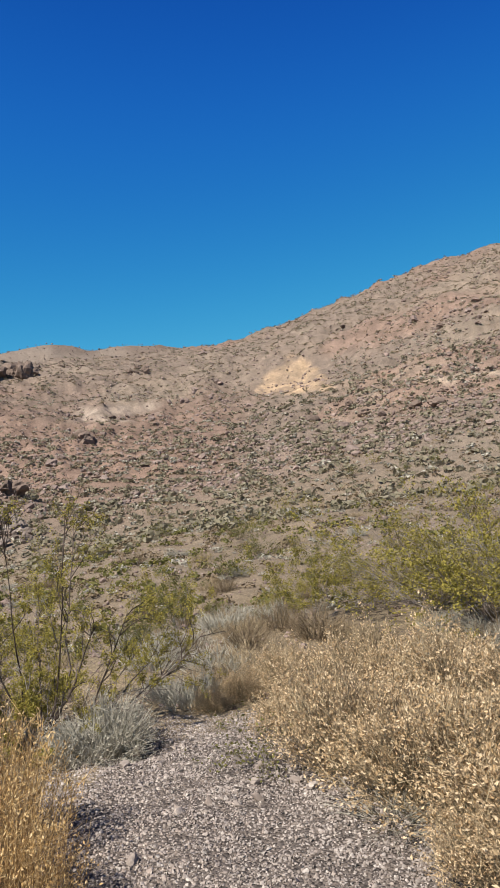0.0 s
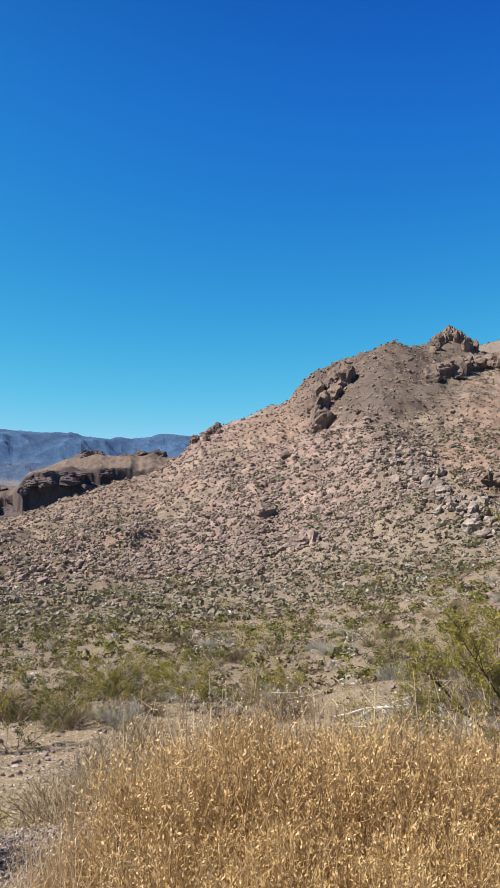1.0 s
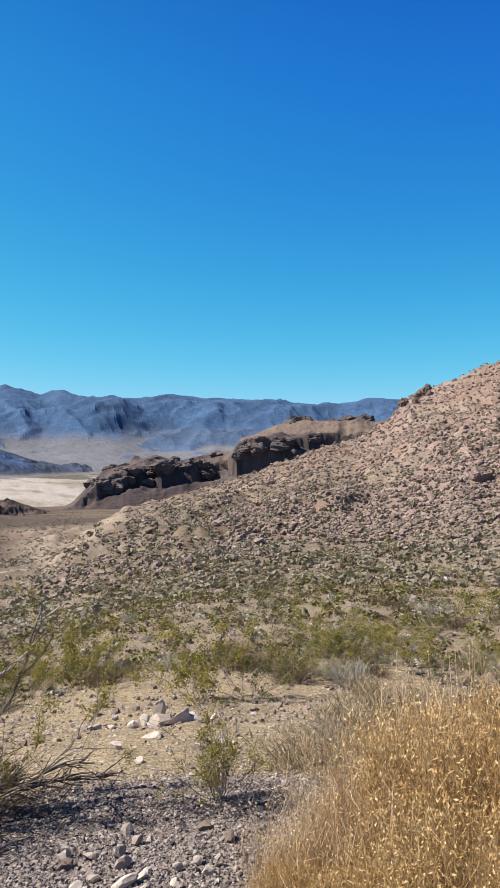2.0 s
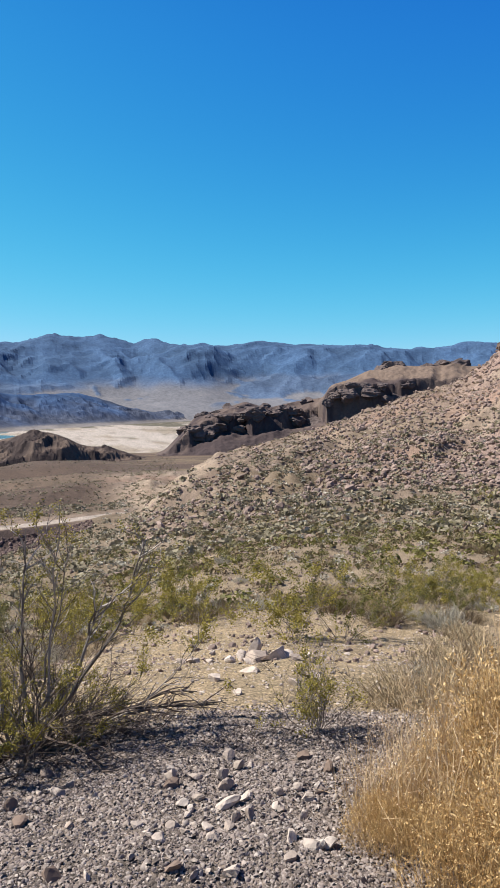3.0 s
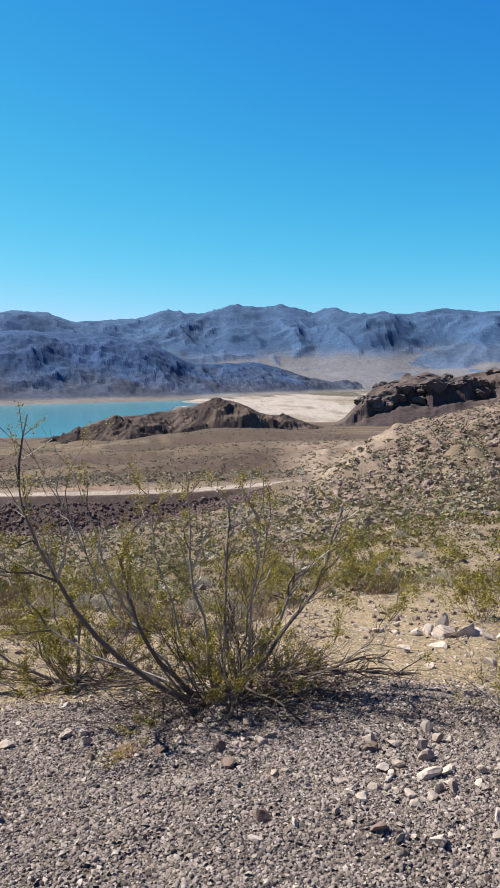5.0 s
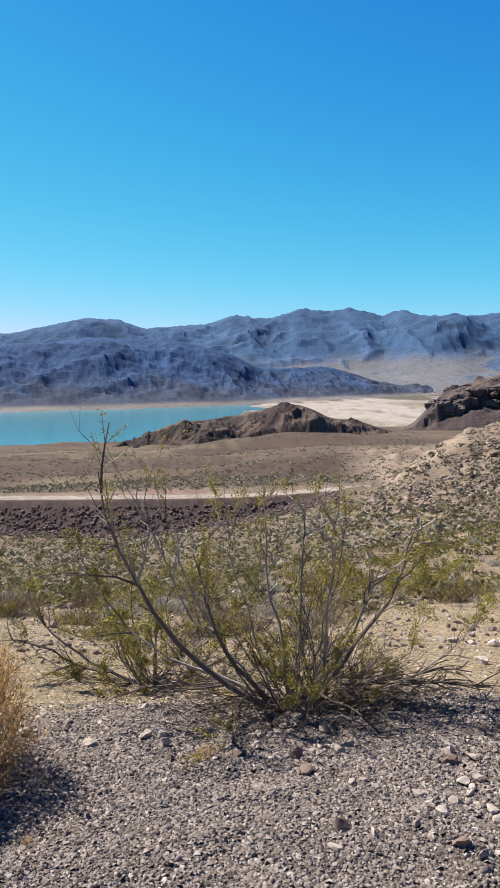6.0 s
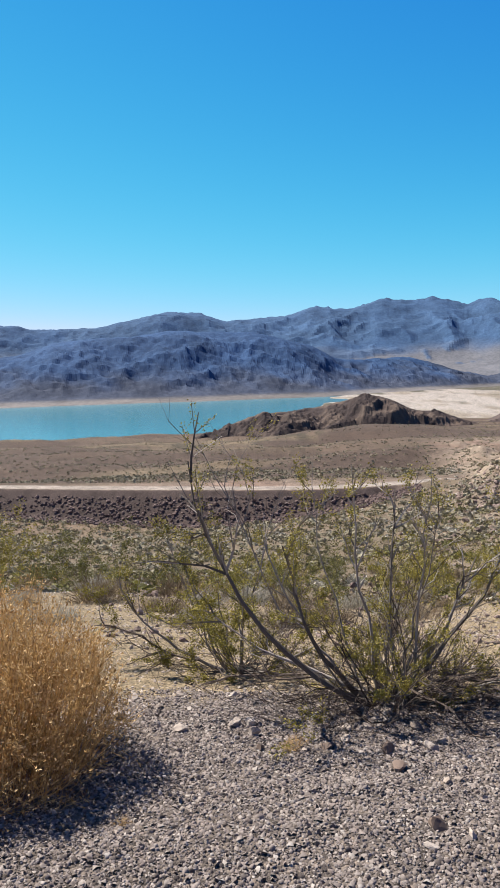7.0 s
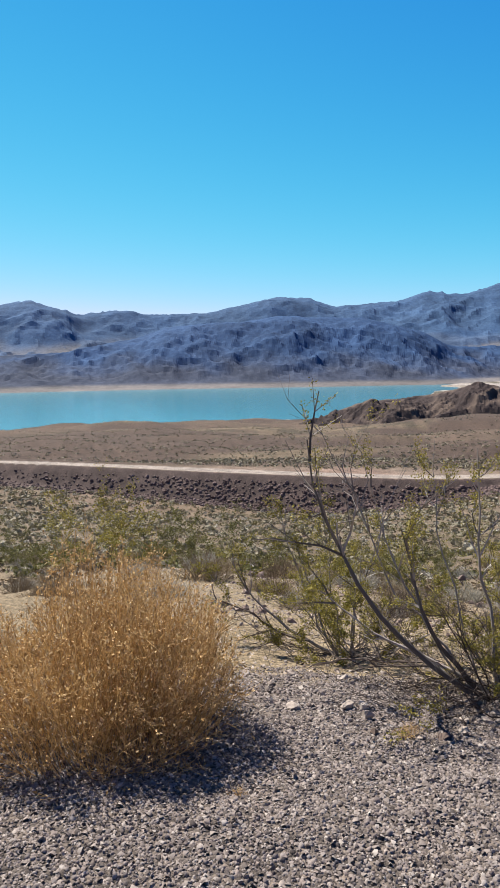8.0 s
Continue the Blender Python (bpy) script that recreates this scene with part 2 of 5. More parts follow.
DUSTY_MAT = plant_material("dusty_olive_leaf", [(0.095, 0.086, 0.038), (0.145, 0.128, 0.058), (0.2, 0.172, 0.085), (0.115, 0.1, 0.048)], 0.7, 0.15)
SCRUB_MAT = plant_material("scrub_leaf", [(0.13, 0.118, 0.078), (0.19, 0.169, 0.112), (0.245, 0.217, 0.15), (0.16, 0.141, 0.097)], 0.7, 0.15)
GREY_MAT = plant_material("grey_leaf", [(0.23, 0.21, 0.165), (0.33, 0.31, 0.25), (0.43, 0.405, 0.335), (0.27, 0.245, 0.195)], 0.7, 0.2)
GOLD_MAT = plant_material("golden_bract", [(0.22, 0.125, 0.045), (0.46, 0.295, 0.115), (0.73, 0.56, 0.31), (0.52, 0.34, 0.135), (0.15, 0.083, 0.04)], 0.6, 0.3)
GOLD_STALK_MAT = plant_material("golden_stalk", [(0.16, 0.095, 0.045), (0.37, 0.24, 0.1), (0.56, 0.4, 0.2), (0.13, 0.08, 0.05)], 0.6, 0.25)
AMBER_MAT = plant_material("amber_bract", [(0.2, 0.11, 0.042), (0.46, 0.285, 0.105), (0.76, 0.57, 0.31), (0.5, 0.31, 0.115), (0.3, 0.17, 0.06)], 0.6, 0.22)
AMBER_STALK_MAT = plant_material("amber_stalk", [(0.23, 0.13, 0.05), (0.42, 0.255, 0.095), (0.58, 0.39, 0.17), (0.15, 0.082, 0.036)], 0.6, 0.2)
STRAW_STALK_MAT = plant_material("straw_stalk", [(0.13, 0.095, 0.06), (0.26, 0.2, 0.12), (0.4, 0.32, 0.2), (0.1, 0.07, 0.05)], 0.7, 0.1)
SEED_MAT = plant_material("golden_seed_head", [(0.3, 0.17, 0.07), (0.48, 0.32, 0.15), (0.64, 0.48, 0.28), (0.2, 0.11, 0.045)], 0.7, 0.25)
STRAW_MAT = plant_material("pale_straw", [(0.23, 0.145, 0.075), (0.46, 0.325, 0.18), (0.68, 0.54, 0.36), (0.4, 0.275, 0.14), (0.14, 0.085, 0.05)], 0.6, 0.15)
TAN_SEED_MAT = plant_material("tan_seed_head", [(0.3, 0.215, 0.13), (0.47, 0.365, 0.24), (0.64, 0.53, 0.39), (0.15, 0.1, 0.06)], 0.7, 0.25)
BROWN_MAT = plant_material("brown_twig", [(0.09, 0.064, 0.039), (0.15, 0.11, 0.067), (0.22, 0.168, 0.105), (0.12, 0.088, 0.058)], 0.8, 0.1)


def water_material():
    m, t, b = material("lake_water", 0.12, 0.5)
    b.inputs["Base Color"].default_value = (0.05, 0.3, 0.33, 1)
    b.inputs["IOR"].default_value = 1.33
    co = t.nodes.new("ShaderNodeTexCoord")
    n = node(t, "ShaderNodeTexNoise", Scale=0.08, Detail=6.0, Roughness=0.7)
    t.links.new(co.outputs["Object"], n.inputs["Vector"])
    c = ramp(t, n.outputs[0], [(0.3, (0.05, 0.225, 0.29)), (0.7, (0.06, 0.255, 0.32))])
    t.links.new(c.outputs[0], b.inputs["Base Color"])
    bumped(t, b, n.outputs[0], 0.35, 0.6)
    return m


WATER_MAT = water_material()

# ---- the lie of the land ----
# Heights below are metres from the eye; az is degrees left of +y.
LAKE = -65.0
AZ = [-40, -20, -8, 0, 10, 20, 30, 40, 50, 60, 70, 80, 90, 100, 115, 140]
TIERS = {
    2.6: [-1.56] * 16,
    4.2: [-1.62, -1.62, -1.62, -1.62, -1.64, -1.68, -1.72, -1.74, -1.76, -1.74, -1.78, -1.83, -1.82, -1.78, -1.72, -1.65],
    8.0: [-1.9, -2.0, -2.0, -2.0, -2.15, -2.4, -2.6, -2.8, -2.8, -2.75, -2.9, -3.0, -2.9, -2.7, -2.6, -2.4],
    18.0: [-2.2, -2.5, -2.7, -2.8, -3.2, -3.9, -4.5, -4.7, -4.7, -4.8, -5.4, -5.8, -5.7, -5.3, -5.0, -4.7],
    48.0: [0.5, -0.4, -1.2, -2.2, -3.0, -4.6, -7.0, -7.9, -8.0, -8.6, -11.0, -13.0, -13.6, -13.2, -12.0, -10.0],
    84.0: [8.0, 7.0, 5.0, 3.0, 2.0, -0.5, -6.0, -7.5, -9.5, -11.5, -13.9, -17.2, -18.6, -18.0, -17.0, -16.5],
}
CREST_AZ = [-60, -40, -20, -15, -6, 0, 5, 12, 18, 22, 26, 30, 31.7, 33.4, 37, 38.7, 40.5, 42, 44.2, 47.8, 52, 57, 63, 65, 68, 71]
CREST_EL = [15, 17.5, 16.7, 16, 13.5, 11.65, 11.0, 10.6, 10.4, 11.35, 11.15, 9.95, 9.4, 7.4, 5.8, 5.25, 4.4, 3.0, 1.3, 0.4, -1.15, -2.6, -4.05, -5.3, -7.5, -9.5]
CREST_R = [190, 190, 185, 182, 178, 175, 172, 170, 170, 168, 165, 161, 160, 158, 156, 155, 154, 153, 152, 150, 148, 146, 142, 125, 105, 98]


def curve(a, nodes, values, reach=3.0):
    """A profile over the azimuth, rounded at its nodes."""
    return sum(np.interp(a + q * reach, nodes, values) for q in (-1, -0.66, -0.33, 0, 0.33, 0.66, 1)) / 7


def tier_height(az, r):
    """Ground within 84 m: the tiers, joined smoothly over the log of the distance."""
    radii = sorted(TIERS)
    lr = np.log(np.clip(r, radii[0], radii[-1]))
    z = curve(az, AZ, TIERS[radii[0]])
    for a, b in zip(radii[:-1], radii[1:]):
        t = np.clip((lr - math.log(a)) / (math.log(b) - math.log(a)), 0, 1)
        rise = curve(az, AZ, TIERS[b], 4.5) - curve(az, AZ, TIERS[a], 4.5)
        z = z + rise * ((np.exp(np.clip(lr, math.log(a), math.log(b))) - a) / (b - a))
    return z


def plain_height(az, r):
    """The bajada that falls to the lake, with the flats at its end."""
    shore = np.interp(az, [40, 66, 74, 84, 95, 106, 115], [1000, 1000, 980, 800, 745, 725, 680])
    z = -14.8 - (r - 97) * ((-LAKE - 14.8) / (shore - 97))
    flats = LAKE + 0.9 - 4.5 * smooth(77, 84, az + 2.0 * vnoise(r / 160, az / 3, 5))
    return np.maximum(z, flats)


def hill_height(az, r):
    el = curve(az, CREST_AZ, CREST_EL, 0.5)
    rc = np.interp(az, CREST_AZ, CREST_R)
    zc = rc * np.tan(np.radians(el))
    rf = np.interp(az, [-40, 0, 20, 30, 60, 71], [40, 48, 58, 66, 70, 84])
    zf = tier_height(az, rf)
    s = np.clip((r - rf) / (rc - rf), 0, 1)
    z = zf + (zc - zf) * (0.55 * s + 0.45 * s ** 1.8)
    back = np.clip(r - rc, 0, None)
    return z - 0.42 * np.minimum(back, np.interp(az, [20, 40], [90, 900]))


ROAD_S, ROAD_C = math.sin(radians(82)), math.cos(radians(82))
ROAD_ALONG = [-90, -61, -42, -24, -9, 1.5, 6, 12.4, 19.4, 27]
ROAD_SHIFT = [8.6, 5.2, 3.3, 1.1, -0.1, -0.5, 0.5, 2.6, 5.2, 8.5]


def road_shift(along):
    return sum(np.interp(along + q, ROAD_ALONG, ROAD_SHIFT) for q in (-4, -2, 0, 2, 4)) / 5


def road_way(x, y):
    """How far out a place lies, counted so that the bent road runs at 91.7 to 95.2."""
    return -x * ROAD_S + y * ROAD_C - road_shift(x * ROAD_C + y * ROAD_S)


def land(x, y, fine=True):
    """World height of the ground at x, y."""
    r = np.hypot(x, y) + 1e-6
    az = np.degrees(np.arctan2(-x, y))
    front = np.clip(az, -60, 140)
    near = tier_height(front, r)
    hill = hill_height(front, r)
    plain = plain_height(front, r)
    w_hill = smooth(72, 68, az)
    rf = np.interp(front, [-40, 0, 20, 30, 60, 71], [40, 48, 58, 66, 70, 84])
    rc = np.interp(front, CREST_AZ, CREST_R)
    right = np.where(r < rf, near, hill)
    right = np.where(r > rc, np.maximum(right, plain), right)
    back = 335 * np.tan(np.radians(curve(front, [0, 4.9, 8.5, 11.6, 14.6, 18.8, 22, 26], [9.9, 10.5, 10.9, 10.35, 11.0, 10.4, 9.0, 6.8], 0.8)))
    w_back = smooth(-2, 3, az) * smooth(27, 23, az) * np.exp(-((r - 335) / 70) ** 4)
    right = right + (back - right + 1.4 * ridged(x / 30, y / 30, 4, 121) - 1.0) * w_back
    # ground left of the hill: hollow, road bank, plain
    d = road_way(x, y)
    bank = -15.0 - np.clip(91.4 - d, 0, None) * 0.68
    left = np.where(d < 91.4, np.maximum(near, np.where(d > 78, bank, -99)), np.where(d < 97.4, -15.0, np.minimum(plain, -15.0)))
    z = left * (1 - w_hill) + right * w_hill
    # folds of the hill
    onhill = w_hill * smooth(50, 90, r) * smooth(260, 180, r)
    z = z + onhill * (1.6 * fbm(x / 38, y / 38, 3, 11) + 0.9 * ridged(x / 14, y / 14, 3, 21)) * smooth(2, 45, np.abs(r - rc))
    # spur of pale blocks
    sp = np.exp(-((az - 26) / 2.6) ** 2) * np.exp(-((r - 128) / 22) ** 2)
    z = z + 3.2 * sp
    z = z + 4.0 * np.exp(-((az - 25.2) / 2.4) ** 2 - ((r - 150) / 8) ** 2) * w_hill
    # rib of broken rock that runs down the slope, steep on one side
    across = (az - np.interp(r, [58, 62, 70, 78, 86, 93, 105, 120], [16.5, 17.6, 19.8, 22.0, 24.5, 26.2, 27.3, 28.0])) * r * 0.01745
    z = z + 2.4 * np.where(across > 0, np.exp(-(across / 11) ** 2), np.exp(-(across / 3.2) ** 2)) * smooth(58, 68, r) * smooth(120, 96, r) * w_hill
    # tor on the crest
    z = z + 2.6 * np.exp(-((az - 20.7) / 1.1) ** 2 - ((r - 168) / 4.5) ** 2)
    # low swells of the plain
    far = (1 - w_hill) * smooth(105, 170, r) * smooth(1000, 600, r)
    z = z + far * (3.2 * fbm(x / 90, y / 90, 4, 31) + 1.5 * ridged(x / 45, y / 140, 3, 41))
    # low hill by the shore and a rocky spit
    z = z + 7.5 * np.exp(-((az - 109.5) / 3.2) ** 2 - ((r - 640) / 50) ** 2) + 3.5 * np.exp(-((az - 100.5) / 4) ** 2 - ((r - 735) / 35) ** 2)
    z = z + 2.6 * np.exp(-((az - 94) / 2.2) ** 2 - ((r - 765) / 22) ** 2) + 2.2 * np.exp(-((az - 98) / 1.6) ** 2 - ((r - 790) / 14) ** 2)
    if fine:
        rough = smooth(3.5, 9, r)
        z = z + rough * smooth(90, 40, r) * (0.12 * fbm(x / 3.1, y / 3.1, 4, 51) + 0.2 * fbm(x / 9, y / 9, 3, 61))
        z = z + (1 - 0.6 * smooth(40, 90, r)) * 0.018 * fbm(x / 0.35, y / 0.35, 3, 71)
        z = z + onhill * (0.5 * fbm(x / 3.2, y / 3.2, 3, 81) + 0.32 * ridged(x / 1.5, y / 1.5, 2, 85) * smooth(-0.7, 0.3, fbm(x / 25, y / 25, 2, 87)))
    return z + EYE


def cut_bank(az, el, r, n=0.0):
    """How far a place lies on the pale cut at the end of the hill."""
    below = -4.2 - (az - 63.2) * 0.66 - el + 0.25 * n
    return smooth(1.25, 0.8, below) * smooth(62.4, 63.4, az) * smooth(70.0, 69.0, az) * smooth(82, 88, r) * smooth(175, 160, r)


def soil_tone(x, y, z):
    """Base tones of the soils by where they lie."""
    r = np.hypot(x, y)
    az = np.degrees(np.arctan2(-x, y))
    el = np.degrees(np.arctan2(z - EYE, r))
    d0 = road_way(x, y)
    n1, n2 = fbm(x / 20, y / 20, 4, 91), fbm(x / 2.5, y / 2.5, 4, 101)

    def lay(base, tone, w):
        return base + (np.array(tone) - base) * np.clip(w, 0, 1)[:, None]
    c = np.tile(np.array([0.23, 0.185, 0.125]), (len(x), 1))                       # sandy soil
    c = lay(c, (0.2, 0.162, 0.115), 0.9 * smooth(9, 15, r + 1.5 * n2 + 6 * np.exp(-((az - 61) / 7) ** 2) * -1))   # darker valley floor
    c = lay(c, (0.135, 0.115, 0.103), smooth(4.7, 4.0, r - 1.3 * smooth(-14, -8, az) * smooth(9, 4, az) + 0.25 * n2))              # grey road gravel
    c = lay(c, (0.205, 0.165, 0.125), 0.85 * smooth(15, 24, r + 2 * n2) * (0.8 + 0.3 * n1))
    c = lay(c, (0.174, 0.14, 0.116), smooth(40, 70, r))                            # slope soil
    c = lay(c, (0.225, 0.168, 0.148), smooth(24, 29, az + 2 * n1) * smooth(48, 41, az + 3 * n1) * smooth(60, 85, r) * smooth(6.5, 4.5, el + n1))   # pink scree
    c = lay(c, (0.12, 0.09, 0.074), smooth(20, 23, az) * smooth(34, 31, az) * smooth(5.0, 6.6, el + 0.7 * n1))  # brown knoll
    c = lay(c, (0.166, 0.131, 0.107), smooth(40, 48, az) * smooth(70, 90, r))
    c = lay(c, (0.185, 0.125, 0.1), 0.7 * smooth(-3, 3, az) * smooth(24, 18, az) * smooth(50, 75, r) * smooth(9, 5, el + n1) * (r < 230))
    c = lay(c, (0.205, 0.145, 0.117), 0.8 * smooth(0.05, 0.6, fbm(x / 26, y / 26, 3, 97)) * smooth(50, 80, r) * (r < 230))   # redder ground
    c = lay(c, (0.205, 0.169, 0.135), 0.7 * smooth(0.15, 0.7, fbm(x / 17, y / 17, 3, 98)) * smooth(30, 60, r) * (r < 230))
    c = lay(c, (0.103, 0.082, 0.072), (0.9 + 0.2 * n2) * smooth(19.5, 22, az) * smooth(34, 31, az) * smooth(5.4, 6.8, el + 0.6 * n1) * (r < 215))  # brown knoll
    c = lay(c, (0.33, 0.245, 0.165), (0.75 + 0.3 * n2) * smooth(-0.2, 0.4, 2.5 * (1 - (np.abs(az + 4.0) / 3.4) ** 1.7) - (el - 7.25) + 0.5 * n1 + 0.25 * n2) * smooth(7.0, 7.35, el + 0.1 * n2))   # cut bank, a pale triangle
    c = lay(c, (0.31, 0.26, 0.215), (0.8 + 0.4 * n2) * smooth(5.9, 6.3, el + 0.5 * n1) * smooth(7.2, 6.8, el + 0.5 * n1 + 0.12 * n2) * smooth(5.5, 7.5, az + 0.6 * n2) * smooth(14.0, 12.0, az + 0.6 * n2))
    c = lay(c, (0.32, 0.265, 0.21), (0.8 + 0.4 * n2) * smooth(7.0, 7.2, el + 0.25 * n2) * smooth(7.9, 7.6, el + 0.4 * n2) * smooth(-13.5, -15, az + n2))   # bare bench
    c = lay(c, (0.245, 0.2, 0.158), (0.8 + 0.3 * n2) * cut_bank(az, el, r, n2))
    c = lay(c, (0.18, 0.15, 0.128), (az < 28) * smooth(215, 240, r))
    c = lay(c, (0.15, 0.118, 0.098), (az < 28) * smooth(215, 240, r) * smooth(0.0, 0.6, fbm(x / 14, y / 14, 4, 99)))
    plain = smooth(70, 74, az) * smooth(98, 110, r) + (r > 260) * (az > 40)
    c = lay(c, (0.112, 0.084, 0.066), plain)
    c = lay(c, (0.145, 0.115, 0.082), plain * smooth(0.0, 0.5, fbm(x / 60, y / 60, 3, 111)))
    c = lay(c, (0.075, 0.062, 0.047), 0.6 * plain * smooth(0.0, 0.5, fbm(x / 9, y / 9, 3, 115)) * smooth(600, 300, r))
    c = lay(c, (0.08, 0.06, 0.05), plain * smooth(0.25, 0.6, ridged(x / 70, y / 170, 3, 113)))
    c = lay(c, (0.128, 0.104, 0.074), 0.92 * smooth(66, 74, az) * smooth(16, 26, r) * (d0 < 91) * (0.85 + 0.25 * n1))
    c = lay(c, (0.135, 0.108, 0.079), 0.9 * smooth(40, 56, az) * smooth(14, 22, r) * (d0 < 90) * smooth(-0.3, 0.4, n2 + n1))
    d = d0
    c = lay(c, (0.275, 0.243, 0.217), smooth(91.8, 92.1, d) * smooth(95.0, 94.6, d) * (az > 67))            # dirt road
    c = lay(c, (0.08, 0.062, 0.058), (d < 91.6) * smooth(84.5, 86, d) * smooth(72, 76, az))
    flats = smooth(LAKE + EYE + 5, LAKE + EYE + 1.6, z + 2 * n1) * (r > 850) * (az < 90)
    c = lay(c, (0.31, 0.282, 0.258), flats)     # dried lake flats
    c = lay(c, (0.22, 0.19, 0.155), flats * smooth(0.1, 0.7, fbm(x / 260, y / 90, 5, 133, 0.65)))
    c = lay(c, (0.09, 0.085, 0.065), flats * smooth(0.35, 0.9, fbm(x / 330, y / 70, 4, 135) + smooth(1900, 2500, r)))
    c = lay(c, (0.42, 0.33, 0.27), (z < LAKE + EYE + 1.2) * (r < 860) * (az > 80))
    grain = 0.22 * vnoise(x / 0.9, y / 0.9, 95) * smooth(55, 75, r) * smooth(240, 200, r)
    return c * (1 + 0.08 * n2 + grain)[:, None]


def polar_sheet(azs, rads):
    a, r = np.meshgrid(np.radians(azs), rads, indexing="ij")
    x, y = (-np.sin(a) * r).ravel(), (np.cos(a) * r).ravel()
    i, j = np.meshgrid(np.arange(len(azs) - 1), np.arange(len(rads) - 1), indexing="ij")
    k = (i * len(rads) + j).ravel()
    f = np.stack([k, k + 1, k + 1 + len(rads), k + len(rads)], 1)
    return x, y, f


def build_ground():
    azs = np.concatenate([np.arange(-180, -30, 3.0), np.arange(-30, 122, 0.26), np.arange(122, 180.1, 2.0)])
    rads = np.concatenate([[0.02], np.geomspace(0.6, 5.5, 75), np.geomspace(5.6, 60, 100)[1:], np.geomspace(60.5, 88, 36), np.arange(88.4, 108, 0.32), np.geomspace(108.5, 190, 60), np.geomspace(192, 4900, 85)])
    x, y, f = polar_sheet(azs, rads)
    z = land(x, y)
    ground = new("ground", mesh_of("ground", np.stack([x, y, z], 1), f, [GROUND_MAT], shade=True, colours=soil_tone(x, y, z)))
    return tagged(ground, "sandy gravel desert ground rising to a rocky hillside", "ground", kind="structure")


ground = build_ground()


def build_lake():
    a = np.radians(np.linspace(60, 135, 76))
    v = [(-math.sin(q) * r, math.cos(q) * r, LAKE + EYE) for q in a for r in (560, 1200, 3600)]
    f = [(3 * i + j, 3 * i + j + 1, 3 * i + j + 4, 3 * i + j + 3) for i in range(75) for j in (0, 1)]
    lake = new("water", mesh_of("water", v, np.array(f), [WATER_MAT], shade=True))
    tagged(lake, "calm turquoise lake water below the desert plain", "lake", kind="structure")


build_lake()


def landform(name, label, category, az0, az1, step, r0, r1, rings, height, tone, mat, kind=""):
    azs, rads = np.arange(az0, az1, step), np.linspace(r0, r1, rings)
    x, y, f = polar_sheet(azs, rads)
    r, az = np.hypot(x, y), np.degrees(np.arctan2(-x, y))
    z = height(az, r, x, y) + EYE
    ob = new(name, mesh_of(name, np.stack([x, y, z], 1), f, [mat], shade=False, colours=tone(az, r, x, y, z)))
    return tagged(ob, label, category, kind=kind)


RANGE_AZ = [30, 44.8, 48.2, 50.7, 56.8, 59.4, 61.7, 65.7, 67.9, 69.2, 71.4, 73.2, 75.8, 77.9, 80.9, 83, 87.8, 89.5, 92.6, 94.9, 97.5, 102.4, 105, 107.5, 111.2, 113.3, 120, 130]
RANGE_EL = [4, 4.1, 3.9, 4.35, 4.36, 4.8, 4.35, 4.6, 5.05, 4.65, 5.3, 5.05, 5.37, 4.6, 4.9, 4.25, 3.9, 4.6, 4.7, 4.2, 3.5, 3.5, 3.8, 3.45, 4.5, 4.0, 3.5, 3.0]


def foothill(x, y):
    """Small rocky hills that stand out of the gravel fan."""
    return np.clip(0.6 * fbm(x / 380, y / 330, 2, 155) + 0.4 * ridged(x / 230, y / 190, 3, 157) - 0.2, 0, None)


def range_height(az, r, x, y):
    rc = 4350 + 160 * vnoise(az / 5, az * 0, 3)
    top = rc * np.tan(np.radians(curve(az, RANGE_AZ, RANGE_EL, 0.35)))
    s = np.clip((r - 2900) / (rc - 2900), 0, 1)
    base = LAKE + 5 + 270 * s * np.interp(az, [75, 90], [1.0, 0.7])
    crag, small = ridged(x / 620, y / 480, 4, 141, 0.42), ridged(x / 130, y / 130, 3, 145, 0.5)
    broad = fbm(x / 900, y / 900, 2, 147)
    up = 0.3 * smooth(0.2, 0.75, s + 0.1 * broad) + 0.7 * smooth(0.45, 1.0, s + 0.12 * broad * (1 - s))
    z = base + (np.minimum(top, 0.75 * top + 90) - base) * up
    z = z + (20 * crag + 6 * small + 20 * crag * smooth(0.6, 0.75, s)) * smooth(0.46, 0.64, s + 0.1 * broad) * (1.1 - 1.0 * smooth(0.6, 1.0, s)) + (top - np.minimum(top, 0.75 * top + 90)) * smooth(0.85, 1, s)
    z = z + 3 * fbm(x / 70, y / 70, 3, 149) * smooth(0.45, 0.7, s) + 7 * ridged(az / 0.9, az * 0, 3, 148, 0.6) * smooth(0.86, 1.0, s)
    z = z + 48 * foothill(x, y) * smooth(0.16, 0.45, s) * smooth(0.9, 0.6, s)
    return np.where(r > rc, top + 7 * ridged(az / 0.9, az * 0, 3, 148, 0.6) - (r - rc) * 0.8, z) - 70 * smooth(3000, 2700, r)


